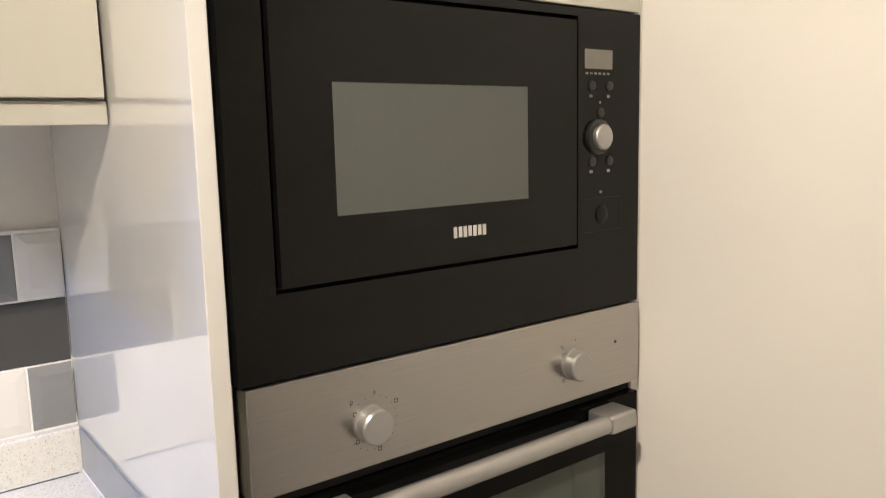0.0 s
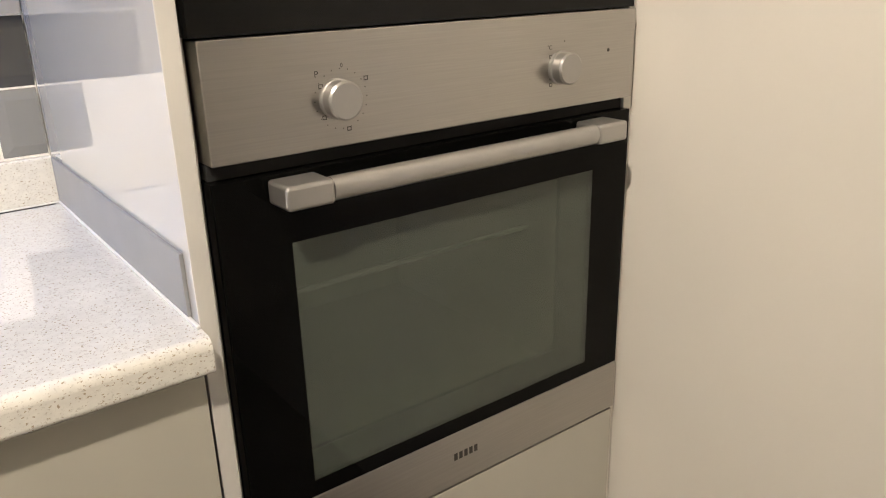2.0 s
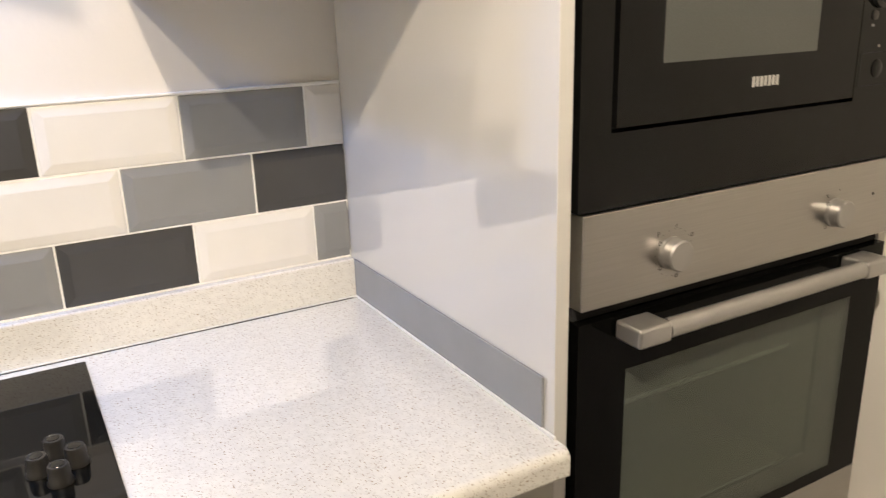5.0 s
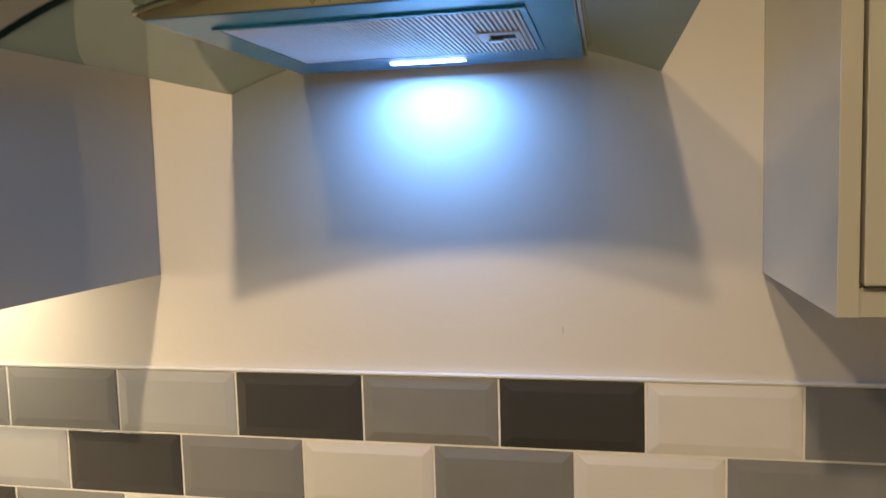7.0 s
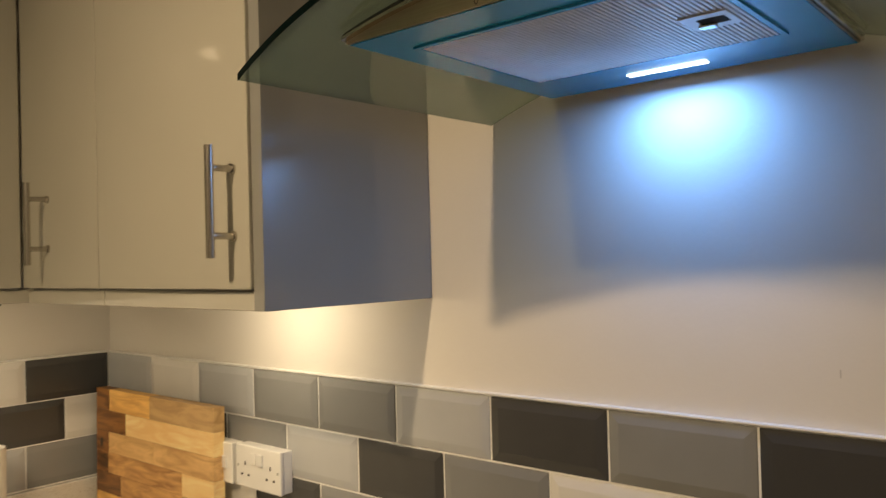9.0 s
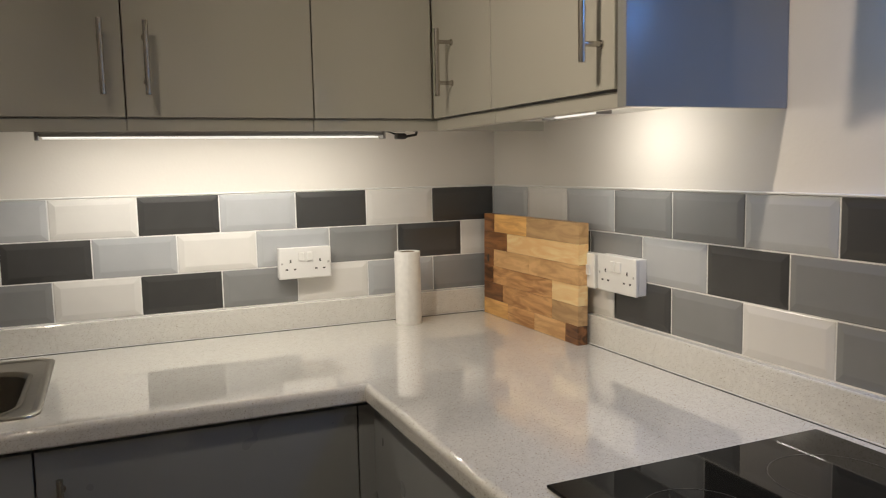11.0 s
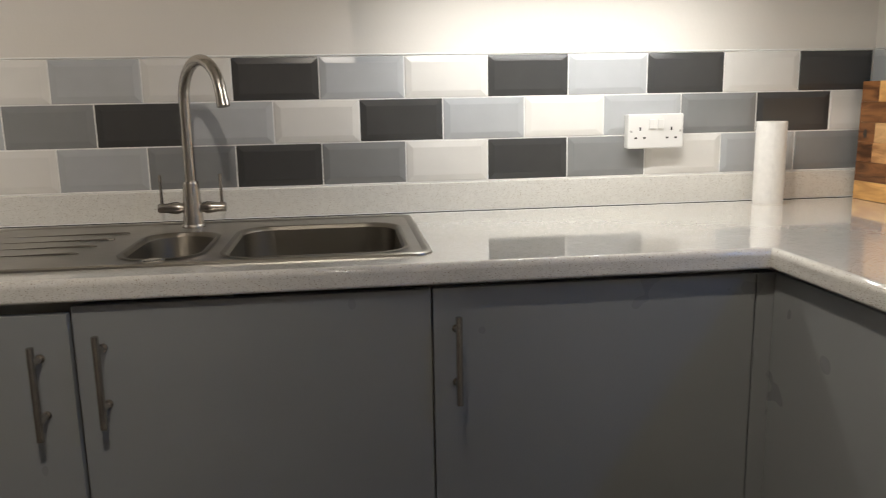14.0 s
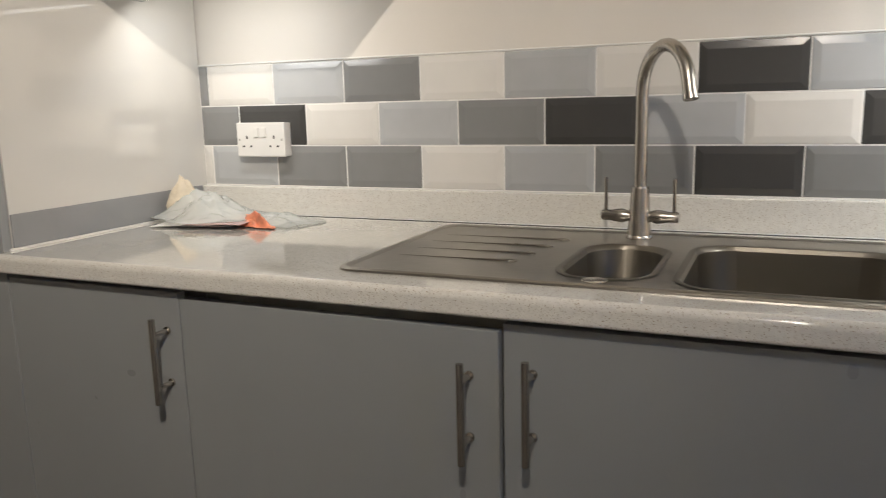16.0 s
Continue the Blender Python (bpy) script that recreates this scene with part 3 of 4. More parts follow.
under("frame", bm, BLACK_GLASS, mw, "glossy black surround", smooth=False)
under("casing", boxed(OX0 + 0.02, OX1 - 0.02, -0.06, FY + 0.021, 1.21, 1.58), GAP, mw, smooth=False)
bm = bmesh.new()
WX0, WX1, WZ0, WZ1 = 2.457, 2.724, 1.357, 1.4905
bm = ring(MX0, MX1, MZ0, MZ1, WX0, WX1, WZ0, WZ1, FY + 0.02, FY - 0.0025)
door = under("door", bm, BLACK_GLASS, mw, "black glass microwave door", smooth=False)
under("window", boxed(WX0, WX1, FY + 0.015, FY - 0.0022, WZ0, WZ1), SCREEN, door, "grey meshed window", smooth=False)
bm = bmesh.new()
for i in range(7):
    box(bm, 2.606 + i * 0.0072, 2.606 + i * 0.0072 + 0.0052, FY - 0.0027, FY - 0.0031, 1.3195 + 0.0005 * (i % 2), 1.332)
under("badge", bm, PRINT_PALE, door, "small pale badge", smooth=False)
under("display", boxed(2.826, 2.879, FY - 0.0002, FY - 0.0012, 1.5155, 1.540, 0.0004), DISPLAY, mw, "blank grey display")
FRONT = pose(0, 0, 0, 90, 0, 0)


def knob(parent, x, z, r, depth, label, y=FY):
    m = Matrix.Translation((x, y, z)) @ FRONT
    k = under("knob", turned([(r * 1.06, 0), (r * 1.06, 0.004), (r * 0.98, 0.005), (r * 0.97, depth * 0.72), (r, depth * 0.75), (r, depth - 0.002), (r - 0.002, depth), (0.001, depth)], m, 36), SILVER, parent, label)
    return k


k = knob(mw, 2.851, 1.4285, 0.0166, 0.014, "round silver dial")
under("collar", turned([(0.0225, 0), (0.0225, 0.005), (0.0195, 0.007), (0.018, 0.007)], Matrix.Translation((2.851, FY, 1.4285)) @ FRONT, 32), BLACK, mw)
for x, z in ((2.840, 1.494), (2.874, 1.494), (2.857, 1.460), (2.841, 1.397), (2.875, 1.397)):
    under("button", turned([(0.0062, 0), (0.0062, 0.0016), (0.0050, 0.0022), (0.001, 0.0018)], Matrix.Translation((x, FY, z)) @ FRONT, 20), BLACK, mw)
for x, z, w in ((2.838, 1.481, 0.006), (2.872, 1.481, 0.006), (2.8555, 1.473, 0.004), (2.839, 1.384, 0.006), (2.873, 1.384, 0.006), (2.8375, 1.431, 0.0015), (2.858, 1.3565, 0.005)):
    under("marking", boxed(x - w / 2, x + w / 2, FY - 0.0001, FY - 0.0005, z - 0.0018, z + 0.0018), DISPLAY, mw, "tiny grey marking", smooth=False)
for i in range(6):
    under("marking", boxed(2.828 + i * 0.0082, 2.828 + i * 0.0082 + 0.005, FY - 0.0001, FY - 0.0005, 1.5085, 1.5110), DISPLAY, mw, smooth=False)
bm = bmesh.new()
for b in ((2.821, 2.822, 1.304, 1.349), (2.897, 2.898, 1.304, 1.349), (2.821, 2.898, 1.304, 1.305), (2.821, 2.898, 1.348, 1.349)):
    box(bm, b[0], b[1], FY - 0.0001, FY - 0.0007, b[2], b[3])
under("button_surround", bm, GAP, mw, smooth=False)
under("open_button", turned([(0.0120, 0), (0.0120, 0.001), (0.010, 0.0022), (0.001, 0.0015)], Matrix.Translation((2.860, FY, 1.3265)) @ FRONT, 28), BLACK_GLASS, mw)

# oven
ov = holder("built_in_oven", (2.64, -0.35, 0.602), "stainless steel and black glass built-in oven", "oven")
under("control_panel", boxed(OX0 + 0.002, OX1, FY + 0.03, FY - 0.004, 1.083, 1.1975, 0.0012), STEEL, ov, "brushed steel control panel")
bm = boxed(OX0 + 0.004, OX1 - 0.004, -0.08, -0.10, 0.62, 1.07)
for b in ((OX0 + 0.004, OX0 + 0.06), (OX1 - 0.06, OX1 - 0.004)):
    box(bm, b[0], b[1], -0.10, FY + 0.032, 0.62, 1.07)
for z in (0.62, 1.02):
    box(bm, OX0 + 0.06, OX1 - 0.06, -0.10, FY + 0.032, z, z + 0.05)
under("cavity", bm, ENAMEL, ov, "dark enamelled oven cavity", smooth=False)
under("vent", boxed(OX0 + 0.002, OX1 - 0.002, FY + 0.03, FY + 0.012, 1.0665, 1.0825), GAP, ov, smooth=False)
DZ1, GZ0 = 1.066, 0.681
GX0, GX1, GZT, GZB = 2.4215, 2.868, 0.992, 0.702
bm = bmesh.new()
bm = ring(OX0, OX1, GZ0, DZ1, GX0, GX1, GZB, GZT, FY + 0.03, FY - 0.002)
door = under("door", bm, OVEN_GLASS, ov, "black glass oven door", smooth=False)
under("window", boxed(GX0, GX1, FY + 0.004, FY - 0.0018, GZB, GZT), SMOKED, door, "smoked glass window", smooth=False)
under("inner_frame", ring(GX0 + 0.0005, GX1 - 0.0005, GZB + 0.0005, GZT - 0.0005, GX0 + 0.004, 2.815, 0.737, GZT - 0.003, FY + 0.012, FY + 0.0062), BLACK, door, "dark inner door frame", smooth=False)
under("lower_trim", boxed(OX0, OX1, FY + 0.028, FY - 0.003, 0.602, 0.6805, 0.001), STEEL, door, "brushed steel lower trim")
bm = bmesh.new()
for i in range(5):
    box(bm, 2.622 + i * 0.0085, 2.622 + i * 0.0085 + 0.0055, FY - 0.0031, FY - 0.0034, 0.6395, 0.650)
under("badge", bm, PRINT, door, "small dark badge", smooth=False)
HY, HZ = FY - 0.035, 1.0505
bm = bmesh.new()
prof = [(0, HY + 0.011 * math.cos(a), HZ + 0.0125 * math.sin(a)) for a in [2 * math.pi * i / 18 for i in range(18)]]
sweep(bm, prof, (2.4525, 0, 0), (2.8295, 0, 0))
handle = under("handle", bm, SILVER, door, "silver bar handle")
for x0, x1 in ((2.4000, 2.4520), (2.8300, 2.8820)):
    under("bracket", boxed(x0, x1, FY - 0.003, HY - 0.0115, HZ - 0.0125, HZ + 0.0125, 0.004, 3), SILVER, door)
for z, r in ((0.9245, 0.0032), (0.720, 0.0030)):
    bm = bmesh.new()
    rod(bm, (2.430, -0.572, z), (2.776, -0.572, z), r, n=10)
    under("rack", bm, FILTER, ov, "chrome front rail of an oven rack")
for x, z in ((2.4840, 1.1315), (2.7985, 1.1335)):
    k = knob(ov, x, z, 0.0195, 0.020, "round silver control knob", FY - 0.004)
under("indicator", boxed(2.4662, 2.4672, FY - 0.0125, FY - 0.0205, 1.1335, 1.137), PRINT, ov, smooth=False)
bm = bmesh.new()
for i in range(40):
    a = 2 * math.pi * i / 40
    x, z = 2.489 + 0.030 * math.cos(a), 1.1310 + 0.030 * math.sin(a)
    if i % 2 == 0:
        box(bm, x - 0.0005, x + 0.0005, FY - 0.0041, FY - 0.0044, z - 0.0005, z + 0.0005)
tagged(under("dial_dots", bm, PRINT, ov, "ring of tiny dark dial dots", smooth=False), kind="stuff")
for x, z in ((2.4665, 1.1455), (2.4685, 1.1145), (2.4960, 1.1000), (2.5190, 1.1490), (2.782, 1.148), (2.7835, 1.122), (2.783, 1.114)):
    bm = bmesh.new()
    box(bm, x - 0.0024, x + 0.0024, FY - 0.0041, FY - 0.0044, z - 0.0022, z - 0.0014)
    box(bm, x - 0.0024, x + 0.0024, FY - 0.0041, FY - 0.0044, z + 0.0014, z + 0.0022)
    box(bm, x - 0.0024, x - 0.0017, FY - 0.0041, FY - 0.0044, z - 0.0014, z + 0.0014)
    box(bm, x + 0.0017, x + 0.0024, FY - 0.0041, FY - 0.0044, z - 0.0014, z + 0.0014)
    under("marking", bm, PRINT, ov, "tiny dark dial marking", smooth=False)
under("marking", boxed(2.8045, 2.8060, FY - 0.0041, FY - 0.0044, 1.1640, 1.1655), PRINT, ov, smooth=False)
under("pilot_light", turned([(0.0022, 0), (0.0022, 0.0008), (0.001, 0.001)], Matrix.Translation((2.885, FY - 0.004, 1.1480)) @ FRONT, 14), PRINT, ov)


def lettering(text, size, m, material, parent, name="lettering"):
    cu = bpy.data.curves.new(name, "FONT")
    cu.body, cu.size, cu.align_x, cu.align_y, cu.extrude = text, size, "CENTER", "CENTER", 0.0001
    tmp = bpy.data.objects.new(name, cu)
    me = bpy.data.meshes.new_from_object(tmp)
    bpy.data.objects.remove(tmp)
    me.transform(m)
    shift = Vector(parent.location)
    me.transform(Matrix.Translation(-shift))
    me.materials.clear()
    me.materials.append(material)
    ob = new(name, me)
    ob.parent = parent
    return ob


lettering("P", 0.009, Matrix.Translation((2.4625, FY - 0.0043, 1.1575)) @ FRONT, PRINT, ov)
lettering("0", 0.006, Matrix.Translation((2.4915, FY - 0.0043, 1.1640)) @ FRONT, PRINT, ov)
lettering("°C", 0.007, Matrix.Translation((2.7800, FY - 0.0043, 1.1585)) @ FRONT, PRINT, ov)

# ---- cooker hood ----
hood = holder("cooker_hood", (1.558, -0.2, 1.75), "stainless steel chimney cooker hood with a curved glass canopy", "cooker hood")
HX0, HX1, HF, HZB = 1.3635, 1.7675, -0.405, 1.7505


def arch(x, lo, hi, x0=HX0, x1=HX1):
    u = (x - (x0 + x1) / 2) / ((x1 - x0) / 2)
    return lo + (hi - lo) * (1 - u * u)


def arched(x0, x1, y0, y1, low, top, lo_sides=None, n=28):
    """A shell with an arched top between two depths; low(x), top(x) give its lower and upper height."""
    bm = bmesh.new()
    rows = []
    for i in range(n + 1):
        x = x0 + (x1 - x0) * i / n
        f, b = (y0(x), y1(x))
        rows.append([bm.verts.new(p) for p in ((x, f, low(x)), (x, f, top(x)), (x, b, top(x)), (x, b, low(x)))])
    for a, b in zip(rows, rows[1:]):
        for k in range(4):
            bm.faces.new((a[k], a[(k + 1) % 4], b[(k + 1) % 4], b[k]))
    bm.faces.new(rows[0][::-1])
    bm.faces.new(rows[-1])
    return bm


body = under("body", arched(HX0, HX1, lambda x: HF, lambda x: -0.004, lambda x: HZB + 0.0002, lambda x: arch(x, 1.7560, 1.7800)), HOOD_STEEL, hood, "brushed steel body with an arched front")
under("front_trim", arched(HX0 - 0.003, HX1 + 0.003, lambda x: HF - 0.0075, lambda x: HF + 0.03, lambda x: arch(x, 1.7545, 1.7768), lambda x: arch(x, 1.7576, 1.7806)), BRIGHT, hood, "bright arched trim")
under("seal", arched(HX0 - 0.001, HX1 + 0.001, lambda x: HF - 0.0055, lambda x: HF + 0.03, lambda x: arch(x, 1.7579, 1.7809), lambda x: arch(x, 1.7606, 1.7866)), BLACK, hood)
for x0, x1 in ((HX0 - 0.0045, HX0 - 0.0005), (HX1 + 0.0005, HX1 + 0.0045)):
    under("side_trim", boxed(x0, x1, HF, -0.004, 1.7520, 1.7590, 0.001), BRIGHT, hood)
bm = bmesh.new()
FX0, FX1, FY0, FY1 = 1.408, 1.722, -0.350, -0.108
bm = ring(HX0 + 0.002, HX1 - 0.002, HF + 0.003, -0.006, FX0, FX1, FY0, FY1, HZB - 0.0006, HZB + 0.0001, flat=True)
under("underside", bm, FILM, hood, "blue filmed underside frame", smooth=False)
bm = bmesh.new()
bm = ring(FX0, FX1, FY0, FY1, FX0 + 0.006, FX1 - 0.006, FY0 + 0.006, FY1 - 0.006, HZB - 0.0032, HZB - 0.0007, flat=True)
under("filter_frame", bm, FILM, hood, smooth=False)
bm = bmesh.new()
n = 56
w = (FX1 - FX0 - 0.013) / n
line = []
for i in range(n):
    x = FX0 + 0.0065 + w * i
    line += [(x, HZB - 0.0004), (x + w * 0.25, HZB - 0.0030), (x + w * 0.75, HZB - 0.0030)]
line.append((FX1 - 0.0065, HZB - 0.0004))
front = [bm.verts.new((x, FY0 + 0.0063, z)) for x, z in line]
back = [bm.verts.new((x, FY1 - 0.0063, z)) for x, z in line]
for i in range(len(line) - 1):
    bm.faces.new((front[i], front[i + 1], back[i + 1], back[i]))
under("filter", bm, FILTER, hood, "ribbed aluminium grease filter", smooth=False)
latch = under("latch", boxed(1.658, 1.706, -0.245, -0.195, HZB - 0.0048, HZB - 0.0010, 0.001), FILTER, hood, "filter latch")
under("slot", boxed(1.672, 1.699, -0.232, -0.211, HZB - 0.0053, HZB - 0.0049), GAP, latch, smooth=False)
under("tab", boxed(1.669, 1.685, -0.219, -0.207, HZB - 0.0085, HZB - 0.0054, 0.001), BRIGHT, latch, "bright sliding tab")
under("lens", boxed(1.512, 1.614, -0.063, -0.050, HZB - 0.0026, HZB - 0.0008, 0.0006), GLOW_COOL, hood, "glowing cool white lamp lens")
for i in range(5):
    m = Matrix.Translation((1.5370 + i * 0.0160, HF, 1.7655)) @ FRONT
    under("button", turned([(0.0046, 0), (0.0046, 0.004), (0.0042, 0.0080), (0.0028, 0.0098), (0.001, 0.0102)], m, 20), CHROME, hood, "round chrome push button")
    under("button_ring", turned([(0.0066, 0), (0.0066, 0.0009), (0.0047, 0.0009)], m, 20), BLACK, hood)
for i in range(5):
    x = 1.5370 + i * 0.0160
    bm = bmesh.new()
    if i in (0, 4):
        for a in range(10):
            q = 2 * math.pi * a / 10
            box(bm, x + 0.0021 * math.cos(q) - 0.0005, x + 0.0021 * math.cos(q) + 0.0005, HF - 0.0001, HF - 0.0005, 1.7563 + 0.0030 * math.sin(q) - 0.0006, 1.7563 + 0.0030 * math.sin(q) + 0.0006)
    else:
        for a in range(2 + i):
            q = 2 * math.pi * a / (2 + i) + 0.5
            for r in (0.0007, 0.0016, 0.0025):
                box(bm, x + r * math.cos(q) - 0.0006, x + r * math.cos(q) + 0.0006, HF - 0.0001, HF - 0.0005, 1.7563 + r * math.sin(q) - 0.0006, 1.7563 + r * math.sin(q) + 0.0006)
    under("symbol", bm, PRINT, hood, "tiny dark symbol", smooth=False)
CX0, CX1 = 1.470, 1.657
bm = bmesh.new()
box(bm, CX0, CX1, -0.282, 0.008, 1.7985, CEIL - 0.0005, 0.004, 3)
under("chimney", bm, DUCT, hood, "brushed steel chimney duct")
bm = bmesh.new()
GLX0, GLX1 = 1.2465, 1.8665
n = 40
def gz(x):
    u = (x - (GLX0 + GLX1) / 2) / ((GLX1 - GLX0) / 2)
    return 1.7240 + 0.0635 * (1 - u * u)
def gf(x):
    u = (x - (GLX0 + GLX1) / 2) / ((GLX1 - GLX0) / 2)
    return -0.460 - 0.020 * (1 - u * u)
rows = []
for i in range(n + 1):
    x = GLX0 + (GLX1 - GLX0) * i / n
    rows.append([bm.verts.new(p) for p in ((x, gf(x), gz(x)), (x, gf(x), gz(x) + 0.006), (x, 0.006, gz(x) + 0.010), (x, 0.006, gz(x) + 0.004))])
for a, b in zip(rows, rows[1:]):
    for k in range(4):
        bm.faces.new((a[k], a[(k + 1) % 4], b[(k + 1) % 4], b[k]))
bm.faces.new(rows[0][::-1])
bm.faces.new(rows[-1])
glass = under("canopy", bm, CANOPY, hood, "curved clear glass canopy with green edges")
bm = bmesh.new()
rows = []
for i in range(n + 1):
    x = GLX0 + (GLX1 - GLX0) * i / n
    rows.append([bm.verts.new(p) for p in ((x, gf(x) - 0.0012, gz(x) - 0.0004), (x, gf(x) - 0.0012, gz(x) + 0.0072), (x, gf(x) - 0.0003, gz(x) + 0.0072), (x, gf(x) - 0.0003, gz(x) - 0.0004))])
for a, b in zip(rows, rows[1:]):
    for k in range(4):
        bm.faces.new((a[k], a[(k + 1) % 4], b[(k + 1) % 4], b[k]))
under("edge", bm, GLASS_EDGE, glass, "dark green polished edge")

# ---- hob ----
hob = holder("ceramic_hob", (1.55, -0.305, WT), "black ceramic glass hob set in the worktop", "hob")
under("glass", boxed(1.242, 1.857, -0.558, -0.050, WT + 0.0003, WT + 0.006, 0.0018), BLACK_GLASS, hob)
for x, y, r in ((1.40, -0.19, 0.090), (1.40, -0.43, 0.072), (1.64, -0.17, 0.072), (1.64, -0.42, 0.095)):
    bm = bmesh.new()
    inner = [bm.verts.new((x + (r - 0.0012) * math.cos(2 * math.pi * i / 64), y + (r - 0.0012) * math.sin(2 * math.pi * i / 64), WT + 0.0063)) for i in range(64)]
    outer = [bm.verts.new((x + r * math.cos(2 * math.pi * i / 64), y + r * math.sin(2 * math.pi * i / 64), WT + 0.0063)) for i in range(64)]
    for i in range(64):
        bm.faces.new((inner[i], outer[i], outer[(i + 1) % 64], inner[(i + 1) % 64]))
    under("cooking_zone", bm, ZONE, hob, "thin grey cooking zone ring", smooth=False)
for x, y in ((1.797, -0.318), (1.777, -0.350), (1.817, -0.350), (1.797, -0.382)):
    m = Matrix.Translation((x, y, WT + 0.006))
    k = under("knob", turned([(0.0140, 0), (0.0140, 0.003), (0.0125, 0.005), (0.0116, 0.020), (0.0105, 0.023), (0.001, 0.023)], m, 28), BLACK, hob, "black control knob")
    under("cap", turned([(0.0075, 0.0232), (0.0070, 0.0238), (0.001, 0.0240)], m, 24), BLACK_GLASS, k)

# ---- sink ----
def rounded(x0, x1, y0, y1, r, z, n=7):
    pts = []
    for cx, cy, a0 in ((x1 - r, y1 - r, 0), (x0 + r, y1 - r, 90), (x0 + r, y0 + r, 180), (x1 - r, y0 + r, 270)):
        for i in range(n + 1):
            a = radians(a0 + 90 * i / n)
            pts.append(Vector((cx + r * math.cos(a), cy + r * math.sin(a), z)))
    return pts


def bowl(x0, x1, y0, y1, r, depth, z):
    """A pressed bowl: rolled lip, steep walls, rounded floor."""
    bm = bmesh.new()
    rings = []
    for inset, dz, rr in ((-0.008, 0.0015, r + 0.008), (-0.003, 0.0028, r + 0.003), (0.002, 0.0010, r), (0.006, -0.006, r), (0.012, -depth * 0.75, r), (0.022, -depth * 0.93, r), (0.050, -depth, r)):
        rings.append([bm.verts.new(p) for p in rounded(x0 + inset, x1 - inset, y0 + inset, y1 - inset, max(0.01, min(rr, (x1 - x0) / 2 - inset - 0.002, (y1 - y0) / 2 - inset - 0.002)), z + dz)])
    k = len(rings[0])
    for a, b in zip(rings, rings[1:]):
        for i in range(k):
            bm.faces.new((a[i], a[(i + 1) % k], b[(i + 1) % k], b[i]))
    bm.faces.new(rings[-1])
    return bm


SX0, SX1, SY0, SY1 = 0.068, 0.562, -2.158, -1.226
sink = holder("kitchen_sink", (0.3, -1.69, WT), "stainless steel sink with bowl, half bowl and drainer", "sink")
bm = bmesh.new()
# rim: outer rolled edge stepping down to a recessed deck
rings = [[bm.verts.new(p) for p in rounded(SX0 + i, SX1 - i, SY0 + i, SY1 - i, 0.032, WT + h)] for i, h in ((0, 0.0005), (0.001, 0.0035), (0.005, 0.006), (0.010, 0.0058), (0.018, 0.0022))]
k = len(rings[0])
for a, b in zip(rings, rings[1:]):
    for i in range(k):
        bm.faces.new((a[i], a[(i + 1) % k], b[(i + 1) % k], b[i]))
under("rim", bm, SINK, sink, "rolled steel rim")
BX0, BX1, BY0, BY1 = 0.180, 0.530, -1.606, -1.270
CX, CY0, CY1 = 0.218, -1.795, -1.648
def deck(x0, x1, y0, y1):
    under("deck", boxed(x0, x1, y0, y1, WT - 0.001, WT + 0.0024), SINK, sink, smooth=False)
deck(SX0 + 0.016, BX0 + 0.002, SY0 + 0.016, SY1 - 0.016)
deck(BX1 - 0.002, SX1 - 0.016, SY0 + 0.016, SY1 - 0.016)
deck(BX0 + 0.002, BX1 - 0.002, BY1 - 0.002, SY1 - 0.016)
deck(BX0 + 0.002, BX1 - 0.002, CY1 - 0.002, BY0 + 0.002)
deck(BX0 + 0.002, CX + 0.002, CY0 + 0.002, CY1 - 0.002)
deck(0.503, BX1 - 0.002, CY0 + 0.002, CY1 - 0.002)
deck(BX0 + 0.002, BX1 - 0.002, SY0 + 0.016, CY0 + 0.002)
def fillet(x0, x1, y0, y1, r, z):
    """Corner fillers between a square cut and a rounded bowl."""
    for cx, cy, sx, sy in ((x1, y1, -1, -1), (x0, y1, 1, -1), (x0, y0, 1, 1), (x1, y0, -1, 1)):
        bm = bmesh.new()
        corner = bm.verts.new((cx, cy, z))
        arc = [bm.verts.new((cx + sx * r * (1 - math.cos(radians(90 * i / 8))), cy + sy * r * (1 - math.sin(radians(90 * i / 8))), z)) for i in range(9)]
        for p, q in zip(arc, arc[1:]):
            bm.faces.new((corner, p, q))
        under("bowl_corner", bm, SINK, sink)
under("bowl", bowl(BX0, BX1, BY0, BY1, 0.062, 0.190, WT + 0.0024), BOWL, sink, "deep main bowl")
fillet(BX0 + 0.001, BX1 - 0.001, BY0 + 0.001, BY1 - 0.001, 0.066, WT + 0.0026)
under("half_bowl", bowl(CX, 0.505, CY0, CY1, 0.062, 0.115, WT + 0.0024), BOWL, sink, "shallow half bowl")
fillet(CX + 0.001, 0.504, CY0 + 0.001, CY1 - 0.001, 0.066, WT + 0.0026)
for x, y, z in ((0.355, -1.438, WT - 0.1865), (0.36, -1.72, WT - 0.1115)):
    under("waste", turned([(0.040, 0), (0.040, 0.002), (0.034, 0.003), (0.030, 0.0005), (0.001, 0.0008)], Matrix.Translation((x, y, z)), 32), CHROME, sink, "round waste fitting")
for i in range(4):
    x = 0.190 + i * 0.075
    bm = tube([(x, -1.845 - 0.012 * i, WT + 0.0022), (x, -1.858 - 0.012 * i, WT + 0.0034), (x, -2.00, WT + 0.0028), (x, -2.105, WT + 0.0022)], [0.0022, 0.0032, 0.0010, 0.0004], 10)
    under("drainer_rib", bm, SINK, sink)
under("tap_hole_cover", turned([(0.020, 0), (0.020, 0.0012), (0.016, 0.0024), (0.001, 0.0026)], Matrix.Translation((0.521, -1.722, WT + 0.0030)), 32), BRIGHT, sink, "round blanking disc")

